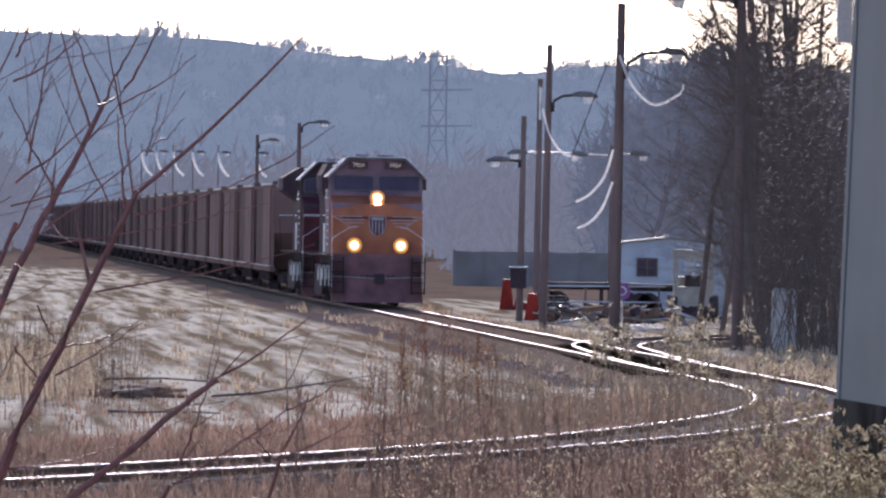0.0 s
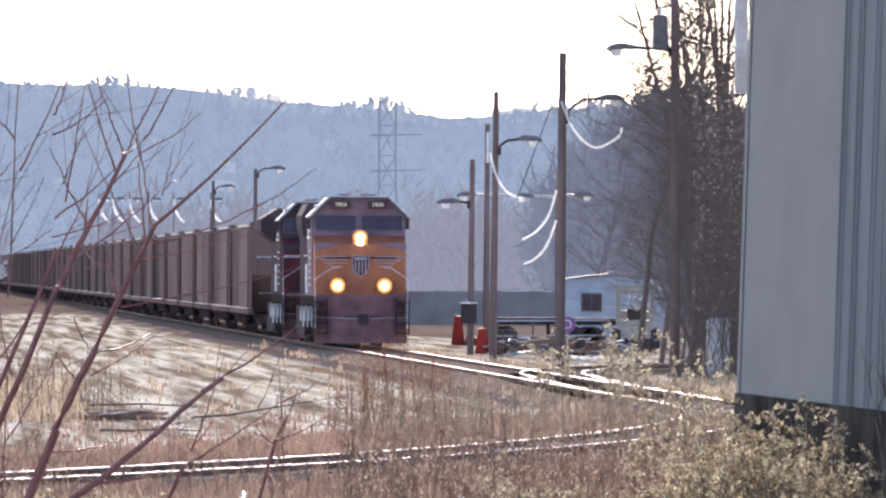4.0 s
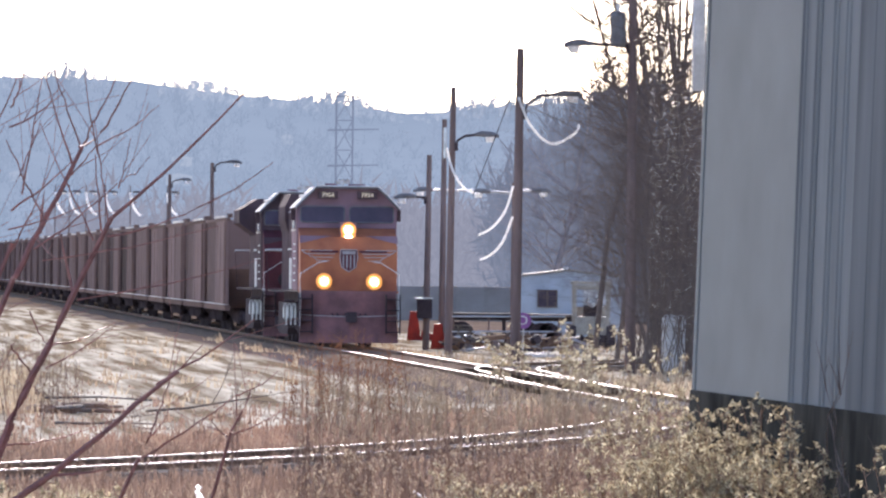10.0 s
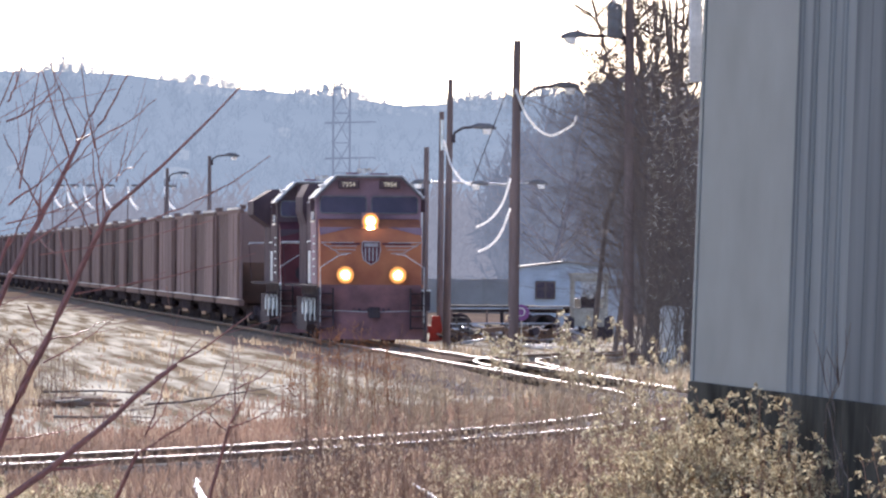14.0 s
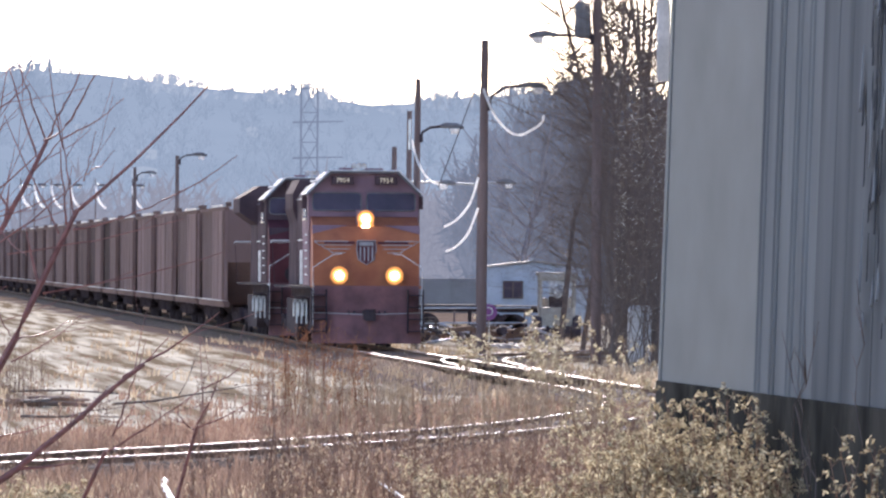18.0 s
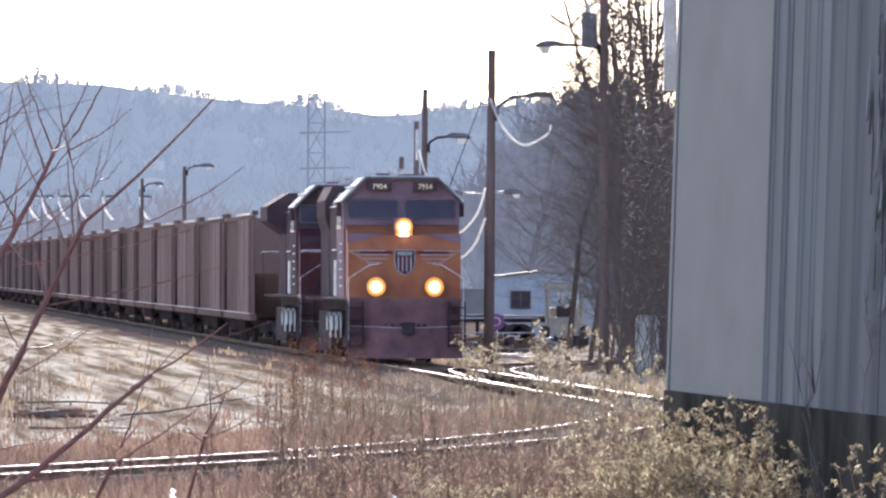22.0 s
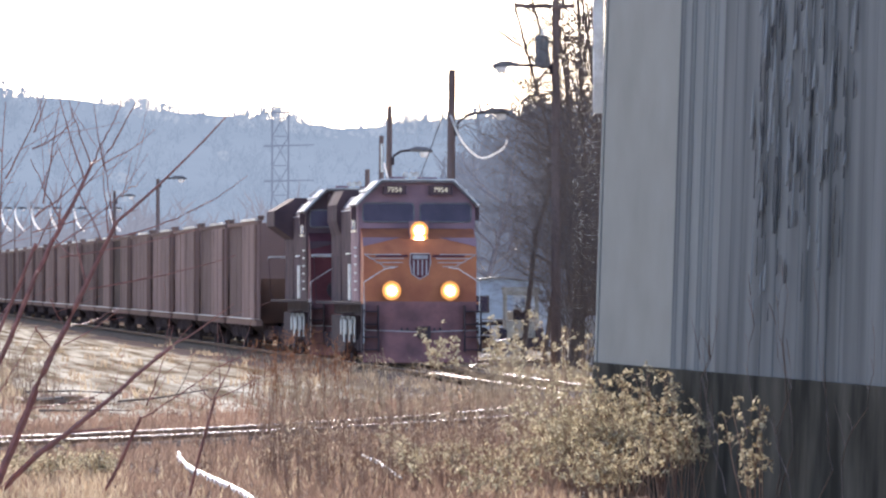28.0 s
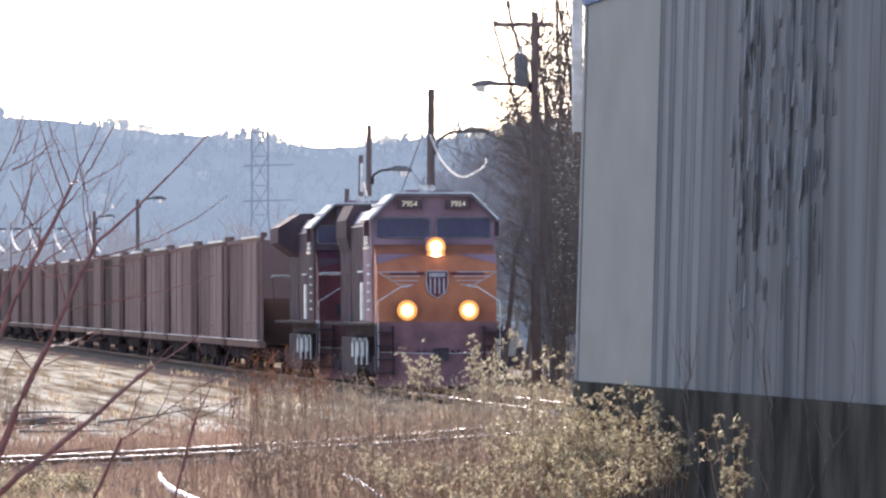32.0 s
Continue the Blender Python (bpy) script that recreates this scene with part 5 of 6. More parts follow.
def yard_loader():
    th = thing("yard_loader", "old cream-yellow loader with an open cab frame", "vehicle", at=(4.9, 238, -0.22))
    body = Geo().box((0, 0, 0.8), (1.2, 2.2, 0.6), bevel=0.08)
    part("body", body, M_MACHINE, th)
    part("hood", Geo().box((0, 1.2, 1.2), (1.0, 1.0, 0.4), bevel=0.1), M_MACHINE, th)
    for sx in (-0.55, 0.55):
        for sy in (-0.8, 0.3):
            part("cab_post", Geo().tube([(sx, sy, 1.1), (sx, sy, 2.15)], 0.08, 6), M_MACHINE, th)
        for sy in (-0.9, 0.95):
            w = part("tyre", Geo().disc((sx * 1.15, sy, 0.42), (1, 0, 0), 0.42, 0.28, 18), M_UNDER, th)
            part("rim", Geo().disc((sx * 1.42, sy, 0.42), (1, 0, 0), 0.22, 0.06, 14), M_MACHINE, w)
    part("cab_roof", Geo().box((0, -0.25, 2.2), (1.35, 1.4, 0.1), bevel=0.06), M_MACHINE, th)
    part("seat", Geo().box((0, 0.1, 1.3), (0.5, 0.15, 0.5), bevel=0.04).box((0, -0.1, 1.12), (0.5, 0.5, 0.12), bevel=0.04), M_UNDER, th)
    # polished discs added for the sparkle inside the cab
    for k, (x, z) in enumerate(((-0.1, 1.62), (0.12, 1.78), (0.02, 1.5), (0.26, 1.6))):
        part("work_light", Geo().tube([(x, -0.95, z - 0.1), (x, -0.97, z - 0.04), (x, -0.97, z + 0.04), (x, -0.95, z + 0.1)], [0.04, 0.11, 0.11, 0.04], 12), M_GALV, th, "shiny round work light")
    # white paint here imitates a bright reflection in the glass
    part("windscreen", Geo().box((0.1, -0.84, 1.75), (0.75, 0.03, 0.55)), M_WHITE, th)
    part('lintel', Geo().box((0, -0.9, 2.06), (1.3, 0.12, 0.16), bevel=0.03), M_MACHINE, th)
    return th


def flatbed(x, y, w, label):
    th = thing("flatbed_trailer", label, "trailer", "trailers in the yard", (x, y, -0.22))
    part("deck", Geo().box((0, 0, 1.08), (w, 2.4, 0.08)), M_TIE, th)
    part("frame", Geo().box((0, 0, 0.96), (w * 0.95, 0.8, 0.14)), M_UNDER, th)
    for s in (-0.36, -0.27, 0.4):
        for q in (-0.9, 0.9):
            part("tyre", Geo().disc((s * w, q, 0.42), (0, 1, 0), 0.42, 0.26, 16), M_UNDER, th)
    part("landing_leg", Geo().box((0.15 * w, -0.8, 0.45), (0.12, 0.12, 0.9)), M_UNDER, th)
    return th


def scrap_heap(x, y, w, n, seed, label):
    rng = random.Random(seed)
    th = thing("scrap_heap", label, "scrap", "scrap in the yard", (x, y, -0.24))
    for i in range(n):
        r = rng.random()
        px, py, pz = rng.uniform(-w / 2, w / 2), rng.uniform(-1, 1), rng.uniform(0.12, 0.5)
        if r < 0.4:
            g = Geo().box((0, 0, 0), (rng.uniform(0.2, 0.8), rng.uniform(0.06, 0.2), rng.uniform(0.05, 0.16)), bevel=0.015)
            ob = part("beam", g, rng.choice((M_UNDER, M_RAILSIDE, M_TIE)), th)
        elif r < 0.75:
            g = Geo().tube([(-rng.uniform(0.2, 0.7), 0, 0), (rng.uniform(0.2, 0.7), 0, 0.05)], rng.uniform(0.015, 0.05), 8)
            ob = part("pipe", g, rng.choice((M_STEEL, M_GALV, M_RAILSIDE, M_RAILSIDE, M_UNDER)), th)
        else:
            g = Geo().disc((0, 0, 0), (0.2, 1, 0.1), rng.uniform(0.08, 0.2), rng.uniform(0.1, 0.3), 12)
            ob = part("drum", g, rng.choice((M_UNDER, M_RAILSIDE, M_RUSTY)), th)
        ob.matrix_local = pose(px, py, pz, rng.uniform(-15, 15), rng.uniform(-20, 20), rng.uniform(0, 180))
    return th


def derail_sign(x, y):
    th = thing("derail_sign", "round purple sign with the letter D on a post", "sign", at=(x, y, -0.25))
    part("post", Geo().tube([(0, 0.04, 0), (0, 0.04, 1.35)], 0.03, 8), M_STEEL, th)
    d = part("disc", Geo().disc((0, 0, 1.08), (0, 1, 0), 0.25, 0.02, 24), M_PURPLE, th)
    tx = bpy.data.curves.new("letter", "FONT")
    tx.body, tx.size, tx.align_x, tx.align_y, tx.extrude = "D", 0.4, "CENTER", "CENTER", 0.003
    tx.materials.append(M_WHITE)
    t = new("letter", tx)
    t.parent = d
    t.matrix_local = pose(0, -0.02, 1.08, rx=90)
    return th


def bumper_block(x, y, h, label):
    th = thing("bumper_block", label, "bumper", "red bumpers in the yard", (x, y, -0.25))
    part("block", Geo().prism([(-0.26, 0), (0.26, 0), (0.12, h), (-0.14, h)], -0.3, 0.3), M_REDPAINT, th)
    part("foot", Geo().prism([(0.2, 0), (1.05, 0), (0.8, 0.22), (0.3, 0.42)], -0.35, 0.2), M_REDPAINT, th)
    return th


def yard_wall():
    th = thing("yard_wall", "long low blue-grey wall across the yard", "wall", at=(4, 365, -0.25))
    for k in range(12):
        part("panel", Geo().box((-7.2 + 1.55 * k, 0, 0.85), (1.53, 0.3, 1.7 + 0.03 * (k % 3)), bevel=0.02), M_SHED2, th)
        part("pier", Geo().box((-7.98 + 1.55 * k, -0.1, 0.88), (0.16, 0.3, 1.76)), M_SHED2, th)
    return th


M_SHED2 = mat("slate_panel", (0.35, 0.3, 0.27), (0.26, 0.225, 0.205), 0.7, 0.7, vary=0.12, bump=0.1)


def white_drum(x, y):
    th = thing("water_tank", "dull white upright tank among the bare trees", "tank", at=(x, y, -0.25))
    g = Geo().tube([(0, 0, 0), (0, 0, 0.05), (0, 0, 0.9), (0, 0, 1.45), (0, 0, 1.55)], [0.25, 0.3, 0.3, 0.3, 0.22], 20)
    part("shell", g, M_SILL, th)
    for z in (0.4, 0.9, 1.3):
        part("hoop", Geo().tube([(0.305 * math.cos(a * 0.3142), 0.305 * math.sin(a * 0.3142), z) for a in range(21)], 0.012, 4), M_GALV, th)
    return th


# ---- the place ----
ground()
far_hills()
mid_woods()
for x, y, w in ((-48, 1330, 3.6), (-47, 1290, 4.6), (-62, 1370, 2.6), (-30, 1390, 2.2), (-75, 1280, 3)):
    far_house(x, y, w, "small pale house half hidden on the hazy hillside")
pylon(-15.0, 1095, -1.0, 30.0)
main = track(MAIN, "main_track", "single main track with polished rails curving through weeds", 230, 2.0)
track(SIDING, "siding_track", "side track with polished rails bending into the yard", 70)
warehouse()


def extras_a(th):
    cable(th, [(0.02, -0.15, 7.2), (0.35, -0.3, 6.45), (0.9, -0.5, 5.98), (1.5, -0.5, 6.25), (1.62, -0.5, 6.5)], 0.036)
    guy(th, (-0.05, 0, 7.6), (-1.15, 1.5, 4.6))
    cable(th, [(-0.1, -0.15, 4.85), (-0.3, -0.3, 4.2), (-0.65, -0.5, 3.75), (-1.0, -0.6, 3.55)], 0.036)
    cable(th, [(-0.1, -0.15, 4.05), (-0.35, -0.3, 3.4), (-0.65, -0.5, 3.05), (-0.95, -0.6, 2.9)], 0.036)


def guy(th, a, d):
    part("guy_wire", Geo().tube([a, d], 0.012, 4), M_UNDER, th)


def extras_b(th):
    cable(th, [(-0.1, -0.15, 6.2), (0.1, -0.3, 5.5), (0.45, -0.4, 5.0), (0.9, -0.5, 4.85)], 0.036)
    part("insulator", Geo().tube([(-0.15, -0.1, 5.9), (-0.15, -0.1, 6.8)], 0.05, 8), M_GALV, th)


def extras_c(th):
    part("control_box", Geo().box((-0.05, -0.2, 1.35), (0.5, 0.3, 0.62), bevel=0.03), M_UNDER, th)
    part("box_lid", Geo().box((-0.05, -0.2, 1.69), (0.56, 0.36, 0.05)), M_GALV, th)


def extras_x(th):
    t = part("transformer", Geo().tube([(-0.4, -0.1, 8.4), (-0.4, -0.1, 8.46), (-0.4, -0.1, 9.2), (-0.4, -0.1, 9.3)], [0.17, 0.2, 0.2, 0.15], 16), M_LAMPHEAD, th, "grey pole transformer")
    part("bushing", Geo().tube([(-0.4, -0.1, 9.3), (-0.4, -0.1, 9.5)], 0.05, 8), M_WHITE, t)
    part("cross_arm", Geo().box((-0.3, -0.12, 10.1), (1.6, 0.1, 0.12)), M_WOODPOLE, th)


lamp_pole("tall wooden pole with a long bracket lamp and hanging cables", 1.95, 191.5, 8.25, [(6.5, 1.05, 0.55, 1)], 0.14, 0.06, extras_a)
lamp_pole("wooden pole with a bracket lamp and cable", 0.2, 213, 7.75, [(6.0, 0.75, 0.35, 1)], 0.115, 0.08, extras_b)
lamp_pole("short wooden pole with a control box", -0.5, 233, 6.05, [(4.6, 0.5, 0.1, -1)], 0.11, 0.05, extras_c)
lamp_pole("slim wooden pole in the yard", 0.0, 238, 7.3, [], 0.11, 0.03, None, "utility_pole")
lamp_pole("yard pole with twin bracket lamps", 2.62, 268, 5.6, [(5.25, 0.75, 0.05, 1), (5.2, 0.95, 0.05, -1), (5.2, 3.1, 0.1, -1)], 0.09, 0.0)
lamp_pole("wooden pole with a transformer and a lamp arm", 4.85, 186, 10.2, [(8.1, 1.15, 0.12, -1)], 0.14, -0.02, extras_x, "utility_pole")
lamp_pole("wooden lamp pole beyond the coal train", -11.0, 345, 7.3, [(7.0, 0.8, 0.35, 1)], 0.12, 0.0)
lamp_pole("distant wooden lamp pole beyond the train", -16.6, 440, 7.9, [(7.2, 0.7, 0.4, 1)], 0.13, 0.0)
for x in (-28.9, -27.85, -26.6, -25.15, -23.3, -20.55):
    lamp_pole("far lamp pole with a sunlit hanging cable", x, 540, 8.3, [(7.6, 0.3, 0.2, 1)], 0.05, 0.0,
              lambda th: cable(th, [(0.0, -0.1, 8.0), (0.12, -0.2, 7.3), (0.4, -0.3, 6.7), (0.8, -0.4, 6.3)], 0.11))

bare_tree("spreading bare tree behind the yard", 4.2, 300, 8.5, 21, 0.16, wood=M_HAZEBARK)
bare_tree("tall bare tree beside the transformer pole", 6.3, 196, 11.5, 22, 0.14, reach=(0.12, 0.2))
for k, (x, y, hgt) in enumerate(((6.6, 190, 15.0), (7.2, 182, 14.5), (5.9, 185, 13.5), (6.2, 200, 15.5), (5.75, 195, 13.5), (6.5, 187, 16.0), (6.1, 184, 15.0), (6.9, 199, 17.0), (7.3, 192, 17.0), (5.35, 191, 12.5), (5.55, 188, 14.0), (5.95, 203, 14.5), (5.75, 186, 15.5), (6.35, 193, 15.0), (6.0, 190, 16.5))):
    bare_tree("bare tree in the tangled thicket", x, y, hgt, 30 + k, 0.075, 4, 1.0, reach=(0.11, 0.21))


bare_tree("slim bare tree beside the tall lamp pole", 4.2, 200, 11.5, 71, 0.09, 4, 0.8, reach=(0.1, 0.18))
bare_tree("slim bare tree with a wide twiggy top", 4.9, 203, 13.0, 72, 0.08, 4, 0.9, reach=(0.1, 0.19))


def bare_shrub(x, y, seed):
    rng = random.Random(seed)
    g = Geo()
    for i in range(5):
        limb(g, (rng.gauss(0, 0.3), rng.gauss(0, 0.4), 0), (rng.gauss(0, 0.2), rng.gauss(0, 0.2), 1), rng.uniform(2.2, 5.4), 0.014, 3, rng, 0.85, 3, 0.02, (3, 5), 0.65)
    ob = part("bare_shrub", g, M_BARK)
    ob.location = (x, y, -0.3)
    tagged(ob, "leafless tangled shrub in the thicket", "shrub", "shrubs in the thicket")


shrub_rng = random.Random(77)
for k in range(64):
    y = shrub_rng.uniform(178, 215)
    bare_shrub(shrub_rng.uniform(0.0285, 0.04) * y, y, 300 + k)


# thin pale slivers scattered to imitate light glinting on the twigs
def twig_glints():
    rng = random.Random(91)
    g = Geo()
    for k in range(4800):
        y = rng.uniform(179, 200)
        x = rng.uniform(0.0285, 0.043) * y
        z = rng.triangular(0.3, 10.5, 3.5)
        r, a, w = rng.uniform(0.015, 0.07), rng.gauss(0.2, 0.6), rng.uniform(0.004, 0.013)
        u, v = r * math.cos(a), r * math.sin(a)
        n = len(g.v)
        g.v += [(x - u, y, z - v), (x, y, z - w), (x + u, y + 0.02, z + v), (x, y, z + w)]
        g.f.append((n, n + 1, n + 2, n + 3))
    tagged(part("twig_glints", g, M_GLINT), "short pale streaks that imitate glints on the thicket twigs", "leaves", kind="stuff")


def leaf_litter():
    rng = random.Random(92)
    g = Geo()
    for k in range(5200):
        y = rng.uniform(56, 100) if k % 3 else rng.uniform(100, 150)
        x = rng.uniform(-0.075, 0.035) * y
        z = ground_height(x, y) + 0.02
        r, a = rng.uniform(0.015, 0.05), rng.uniform(0, 6.28)
        u, v = r * math.cos(a), r * math.sin(a)
        n = len(g.v)
        g.v += [(x - u, y - v, z), (x + v * 0.6, y - u * 0.6, z + rng.uniform(0, r)), (x + u, y + v, z + rng.uniform(0, r)), (x - v * 0.6, y + u * 0.6, z + rng.uniform(0, 2 * r))]
        g.f.append((n, n + 1, n + 2, n + 3))
    for k in range(1800):
        y = rng.uniform(128, 240) if k < 1100 else rng.uniform(60, 84)
        x = (rng.uniform(0.0, 0.03) if k < 1100 else rng.gauss(-0.042, 0.008)) * y
        z = ground_height(x, y) + 0.03
        r, a = rng.uniform(0.02, 0.09) * (1 if k < 1100 else 0.5), rng.uniform(0, 6.28)
        u, v = r * math.cos(a), r * math.sin(a)
        n = len(g.v)
        g.v += [(x - u, y - v, z), (x + v * 0.6, y - u * 0.6, z + rng.uniform(0, r)), (x + u, y + v, z + rng.uniform(0, r)), (x - v * 0.6, y + u * 0.6, z + rng.uniform(0, 2 * r))]
        g.f.append((n, n + 1, n + 2, n + 3))
    tagged(part("leaf_litter", g, M_LITTER), "scattered pale leaf litter and chips on the ground", "leaf litter", kind="stuff")


def log_pile(x, y):
    rng = random.Random(93)
    z = ground_height(x, y)
    th = thing("log_pile", "low pile of thin brown logs and a weathered plank", "logs", at=(x, y, z))
    for k in range(11):
        a, q = rng.uniform(-0.25, 0.25), rng.uniform(0.25, 0.7)
        px, pz = rng.uniform(-1.1, 0.7), 0.05 + 0.05 * (k % 3)
        part("log", Geo().tube([(px - q, rng.uniform(-2, 2), pz), (px, rng.uniform(-0.5, 0.5), pz + 0.01), (px + q, rng.uniform(-2, 2), pz)], [0.035, 0.045, 0.03], 8), M_STALK, th)
    part("plank", Geo().box((0.35, -1.2, 0.14), (0.5, 0.8, 0.04), pose(0, 0, 0, ry=-4, rz=8)), M_TIE, th, "weathered pale plank")
    return th


def fallen_branch(x, y, length, rz):
    rng = random.Random(int(x * 100))
    g = Geo()
    limb(g, (0, 0, 0.08), (1, 0, 0.02), length, 0.024, 2, rng, 0.3, 5, 0.02, (2, 3), 0.5)
    ob = part("fallen_branch", g, M_BARK)
    ob.matrix_world = pose(x, y, ground_height(x, y), rz=rz)
    tagged(ob, "bleached fallen branch on the sandy ground", "branch", "fallen branches")


def rusty_cabinet(x, y):
    th = thing("rusty_cabinet", "tall weathered blue-grey metal cabinet beside the office", "cabinet", at=(x, y, -0.25))
    part("body", Geo().box((0, 0, 0.95), (0.62, 0.6, 1.8), bevel=0.03), M_RUSTY, th)
    part("door", Geo().box((0, -0.32, 0.95), (0.54, 0.03, 1.6), bevel=0.01), M_SHED, th)
    part("plinth", Geo().box((0.2, -0.1, 0.06), (1.0, 0.7, 0.14)), M_CONCRETE, th)
    return th


def pallet_stack(x, y, n):
    th = thing("pallet_stack", "stack of grey wooden pallets", "pallets", "pallets in the yard", (x, y, -0.24))
    for k in range(n):
        p = part("pallet", Geo().box((0, 0, 0.03 + 0.16 * k), (0.9, 1.0, 0.02)), M_TIE, th)
        for s in (-0.38, 0, 0.38):
            part("stringer", Geo().box((s, 0, 0.09 + 0.16 * k), (0.06, 1.0, 0.09)), M_TIE, p)
        for s in range(5):
            part("board", Geo().box((0, -0.43 + 0.215 * s, 0.145 + 0.16 * k), (0.92, 0.12, 0.02)), M_TIE, p)
    return th


def loose_planks(x, y):
    rng = random.Random(96)
    for k in range(4):
        g = Geo().box((0, 0, 0.03), (rng.uniform(1.0, 1.9), 0.2, 0.05), bevel=0.01)
        ob = part("plank", g, M_SILL)
        ob.matrix_world = pose(x + rng.uniform(-0.8, 0.8), y + 2.2 * k, ground_height(x, y + 2.2 * k) + 0.02, 0, rng.uniform(-3, 3), rng.uniform(-12, 12))
        tagged(ob, "pale weathered plank lying in the yard", "plank", "planks in the yard")


def fence_rail(x0, x1, y):
    th = thing("pipe_fence", "low pipe fence with pale rails", "fence", at=(0, y, -0.24))
    n = int((x1 - x0) / 0.9)
    for k in range(n + 1):
        x = x0 + (x1 - x0) * k / n
        part("post", Geo().tube([(x, 0, 0), (x, 0, 1.08)], 0.035, 6), M_WOODPOLE, th)
    for z in (1.05, 0.55):
        part("rail", Geo().tube([(x0 - 0.2, -0.04, z), (x1 + 0.2, -0.04, z + 0.03)], 0.03, 6), M_SHED, th)
    return th


twig_glints()
leaf_litter()
log_pile(-7.0, 131)
fallen_branch(-7.6, 139, 3.2, -8)
fallen_branch(-5.2, 128, 2.2, 12)
fallen_branch(-6.3, 118, 1.8, -20)
rusty_cabinet(5.75, 243)
pallet_stack(0.55, 236, 5)
pallet_stack(1.45, 238.5, 3)
fence_rail(0.4, 3.9, 241)
scrap_heap(2.6, 236, 2.4, 40, 5, "tangle of small scrap under the trailers")
scrap_heap(0.9, 228, 1.6, 24, 6, "loose rusty scrap beside the track")
shed()
yard_loader()
flatbed(1.6, 246, 3.4, "empty flatbed trailer with a pale deck")
flatbed(4.3, 243, 2.6, "short flatbed trailer beside the office")
scrap_heap(1.7, 232, 3.0, 44, 1, "dark heap of scrap beams, pipes and drums")
scrap_heap(3.4, 226, 1.8, 30, 2, "low heap of rusty scrap by the pole")
loose_planks(2.7, 214)
derail_sign(2.5, 222)
bumper_block(-1.0, 262, 1.1, "red steel bumper block on the ground")
bumper_block(-0.1, 236, 0.85, "red bumper block at the foot of a pole")
yard_wall()
white_drum(5.9, 184)


def hose():
    th = thing("white_hose", "curved white hose lying in the weeds", "hose")
    g = Geo().tube([(x, y, ground_height(x, y) + 0.1) for x, y in ((-2.78, 83.5), (-2.72, 81.5), (-2.55, 78), (-2.35, 74.5), (-2.05, 71), (-1.75, 67), (-1.5, 63.5), (-1.3, 60))], 0.042, 10)
    part("pipe", g, M_WHITE, th)


hose()
stick = Geo().tube([(-0.31, 83.2, ground_height(-0.3, 83) + 0.1), (-0.1, 78.4, ground_height(-0.1, 78) + 0.14), (0.19, 72.6, ground_height(0.2, 72) + 0.09)], [0.02, 0.026, 0.015], 7)
tagged(part("bleached_stick", stick, M_WHITE), "bleached white stick lying in the weeds", "branch")
wall_vines()
sapling()
CLUMPS = ((2.18, 74.4, 0.22, 1.62, 24), (2.47, 69.6, 0.36, 1.02, 40), (2.81, 67.2, 0.34, 1.13, 36), (3.0, 64.2, 0.3, 1.1, 30), (3.14, 62.4, 0.26, 0.81, 24), (1.78, 70.8, 0.36, 0.48, 20),
          (2.22, 72.0, 0.36, 0.8, 34), (2.52, 66.0, 0.42, 0.82, 44), (2.04, 67.8, 0.42, 0.64, 40), (0.12, 74.4, 0.48, 0.3, 12), (0.94, 72.0, 0.48, 0.26, 6), (3.59, 56.4, 0.14, 0.89, 10),
          (1.44, 68.4, 0.42, 0.3, 9), (1.9, 76.8, 0.3, 0.6, 8), (0.54, 70.2, 0.48, 0.23, 14), (1.56, 61.2, 0.5, 0.26, 9), (0.72, 62.4, 0.54, 0.25, 8), (2.28, 60.6, 0.48, 0.43, 36),
          (-3.48, 72.0, 0.36, 0.08, 22), (-4.08, 69.6, 0.36, 0.18, 20))
for k, (x, y, s, hgt, n) in enumerate(CLUMPS):
    goldenrod(x, y, s, hgt + 0.3, n, 40 + k)
for k, (x, y) in enumerate(((1.0, 122), (2.25, 124), (1.95, 118), (1.3, 126), (2.6, 127), (2.45, 120))):
    goldenrod(x, y, 0.24, (1.35, 1.85, 1.7, 1.6, 1.6, 1.3)[k], 7, 60 + k, 1.35)


def off_track(x, y, rng):
    """Grass keeps clear of the bare lot and thins out on the track."""
    if sand_amount(x, y) > 0.5:
        return rng.random() < 0.05
    return True


grass("dry_grass", "straw-coloured dry grass along the track", 4200, 98, 140, -0.075, 0.05, 0.08, 0.28, M_STALK, 1, off_track)
grass("track_grass", "short dry grass between the rails", 2600, 80, 102, -0.075, 0.04, 0.1, 0.3, M_DEAD, 7)
grass("brown_grass", "brown dead grass in front of the track", 2000, 62, 86, -0.075, 0.03, 0.08, 0.24, M_DEAD, 2)
grass("yellow_tufts", "yellowish tufts of grass close to the sapling", 500, 58, 80, -0.075, -0.045, 0.12, 0.32, M_STRAW, 8)
grass("verge_grass", "dead grass in front of the warehouse", 900, 44, 64, -0.075, 0.05, 0.08, 0.26, M_DEAD, 9)
grass("straw_wisps", "pale straw wisps among the dead grass", 500, 46, 84, -0.075, 0.04, 0.08, 0.26, M_STRAW, 19)
grass("lot_tufts", "tall straw tufts at the edge of the bare lot", 200, 125, 170, -0.072, -0.056, 0.2, 0.5, M_STRAW, 23)
grass("far_grass", "sparse dry grass beside the lot", 1800, 130, 260, -0.07, 0.05, 0.12, 0.35, M_STRAW, 3, off_track, 0.02)
weed_stalks("brown_weeds", "tall brown dead weeds before the track", 620, 64, 98, -0.02, 0.036, 0.3, 0.8, M_STALK, M_STRAW, 4)
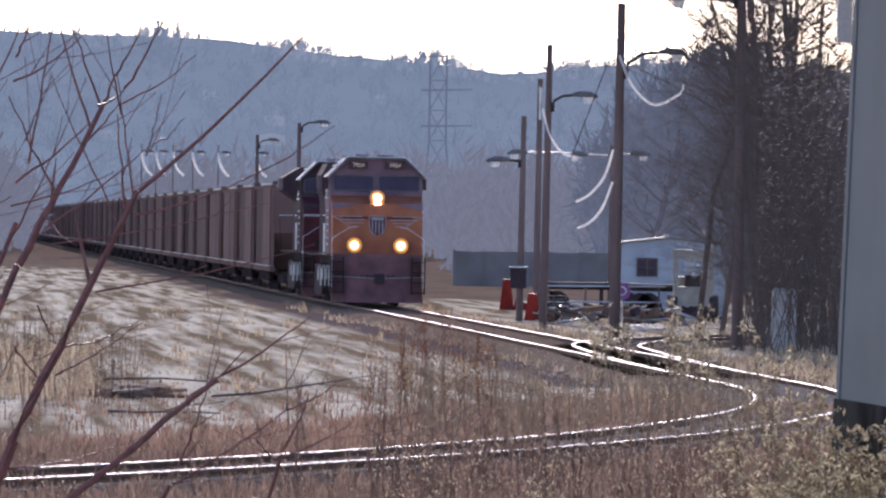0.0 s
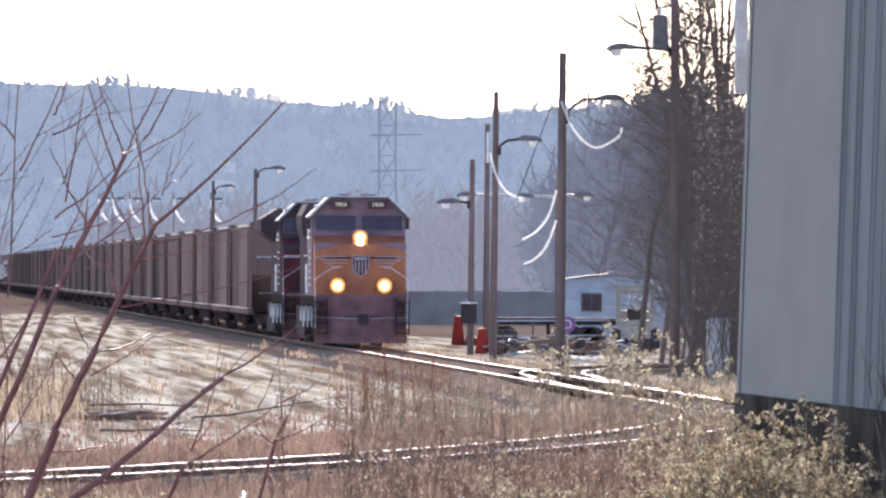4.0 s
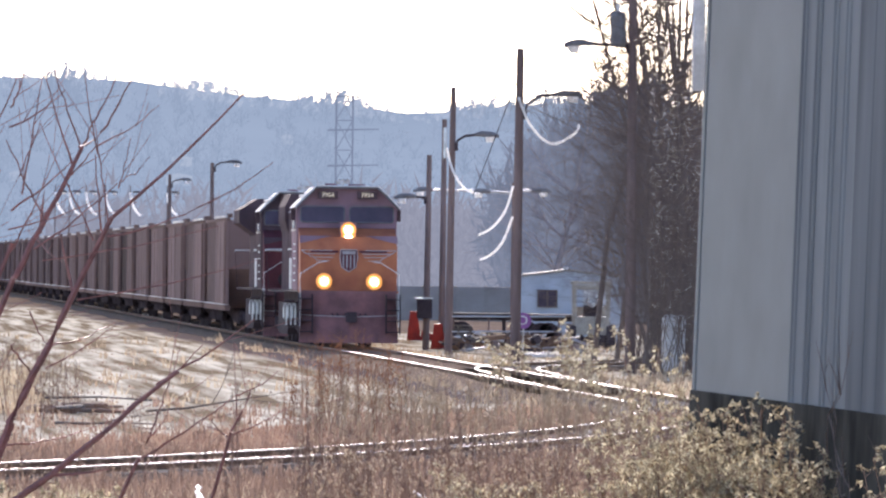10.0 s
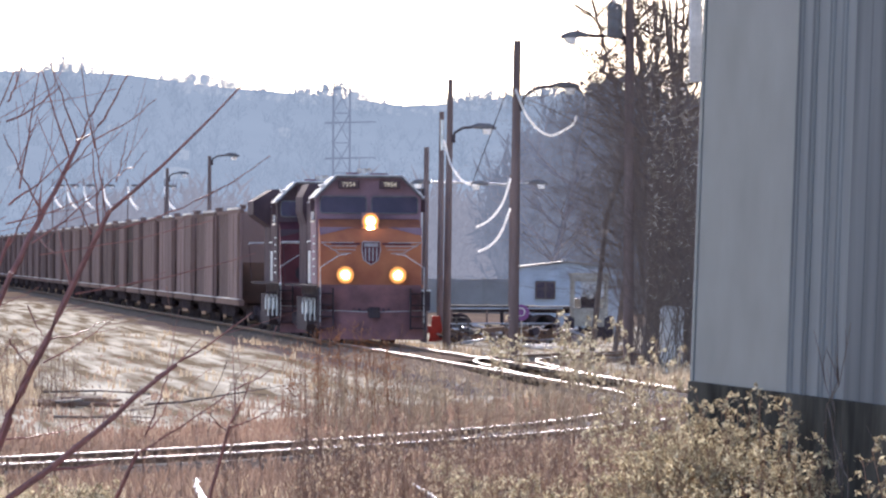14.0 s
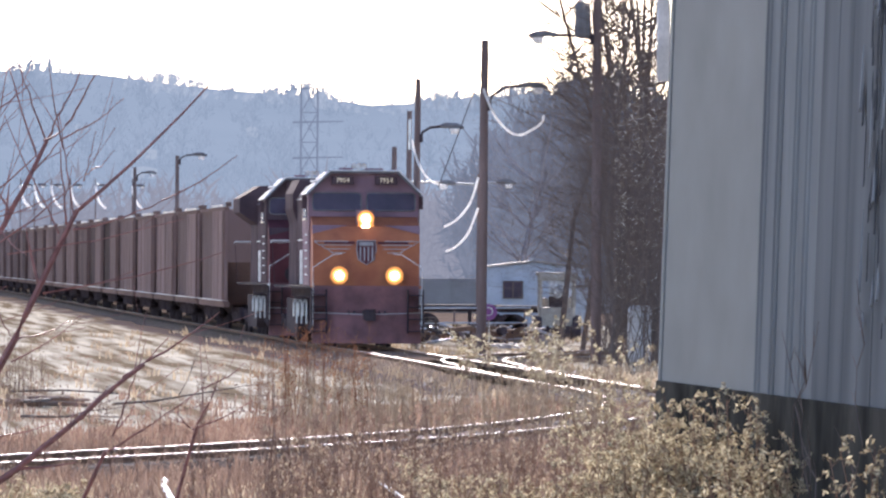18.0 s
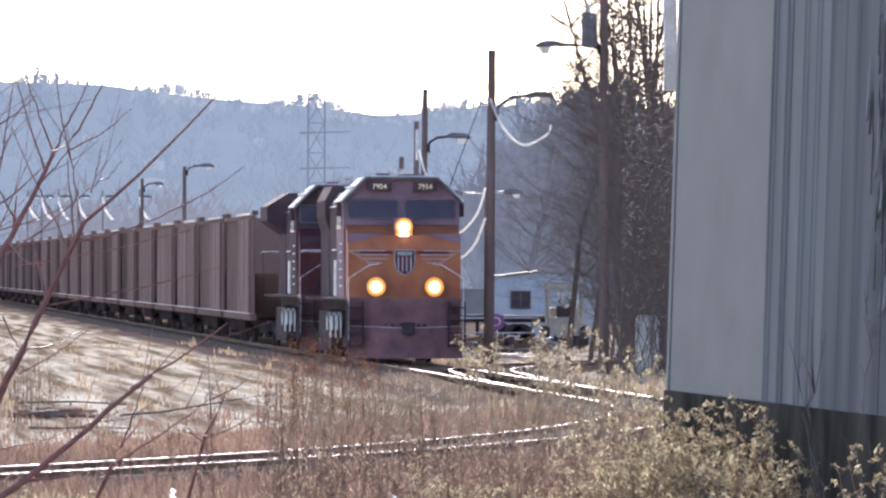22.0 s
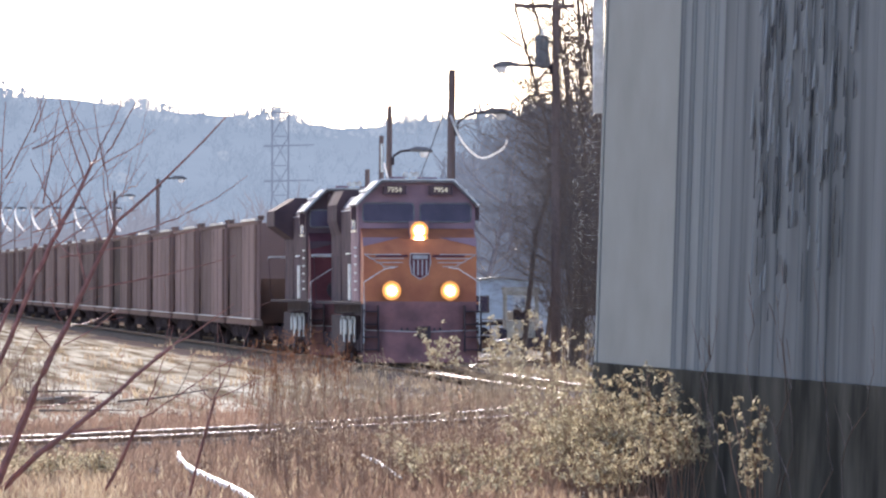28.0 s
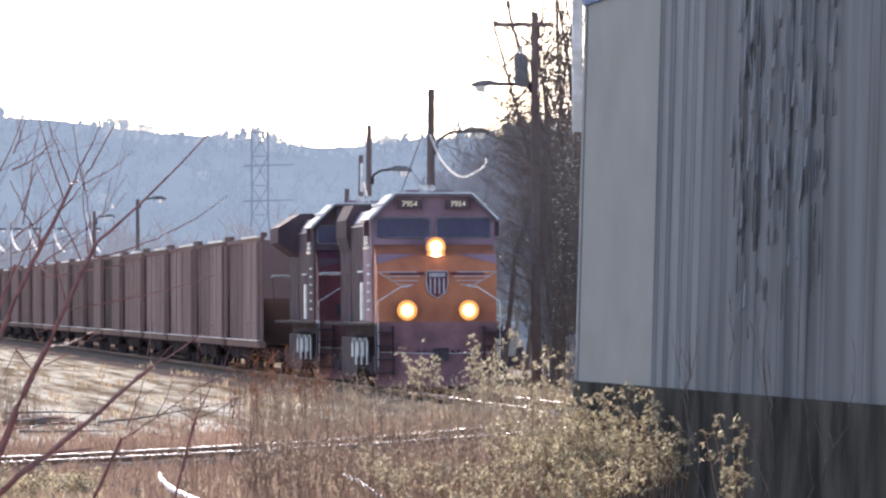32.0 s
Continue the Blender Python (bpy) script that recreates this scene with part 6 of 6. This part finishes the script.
weed_stalks("bank_weeds", "tall dry weeds beyond the near rails", 400, 101, 122, -0.0175, 0.03, 0.5, 1.15, M_STRAW, M_STRAW, 14)
weed_stalks("left_weeds", "sparse brown weeds at the edge of the lot", 90, 70, 110, -0.075, -0.02, 0.3, 0.7, M_STALK, M_STRAW, 5)
weed_stalks("rusty_weeds", "rust-red dock stalks beside the track", 46, 110, 126, -0.022, -0.004, 0.8, 1.6, M_RUST, M_RUST, 6, 34)

weed_stalks("red_weeds", "tall reddish dead stalks close to the near rails", 34, 74, 98, -0.03, 0.004, 0.6, 1.5, M_STALK, M_STALK, 16, 9)
weed_stalks("lot_weeds", "tall dry weeds at the edge of the sandy lot", 260, 118, 168, -0.078, -0.05, 0.4, 1.1, M_STALK, M_SEED, 15)

grass("lot_stubble", "sparse dry stubble on the sandy lot", 420, 118, 230, -0.075, -0.008, 0.03, 0.1, M_STALK, 27, None, 0.012)

# ---- the train ----
lead = locomotive("yellow and grey road locomotive with burning headlights leading the train", M_YELLOW, M_LGREY, M_LROOF, M_HOOD, "locomotives on the train", 1.1)
second = locomotive("dark maroon second locomotive with a grey roof", M_MAROON, M_HOOD, M_LROOF, M_HOOD, "locomotives on the train")
first = hopper_car()
hoppers = [first] + [copy_thing(first, Matrix()) for k in range(47)]


def front_at(t):
    """How far out the leading ditch lights are at t seconds."""
    ease = lambda a, b: (lambda u: u * u * (3 - 2 * u))(min(1, max(0, (t - a) / (b - a))))
    return 243.29 - 2.2774 * t - 0.014345 * t * t + 0.00022486 * t ** 3 + 4.5 * (1 - ease(0.8, 3.0))


def motions():
    c, s = math.cos(radians(HEAD)), math.sin(radians(HEAD))
    backs = [(lead, 10.65), (second, 29.25)] + [(h, 46.4 + 16.4 * k) for k, h in enumerate(hoppers)]
    for ob, back in backs:
        rows = []
        for t in (0, 0.8, 1.2, 1.6, 2, 2.5, 3, 4, 8, 12, 16, 20, 24, 28, 32):
            y = front_at(t)
            rows.append((t, pose(track_line(y) - s * back, y + c * back, 0, rz=HEAD)))
        walk(ob, rows)
    # the wheels roll
    for ob, _ in backs[:8]:
        for w in ob.children:
            if w.name.startswith("wheelset"):
                r, y = w.location.z, w.location.y
                walk(w, [(k * 0.125, pose(0, y, r, rx=math.degrees((front_at(0) - front_at(k * 0.125)) / c / r))) for k in range(257)])


motions()
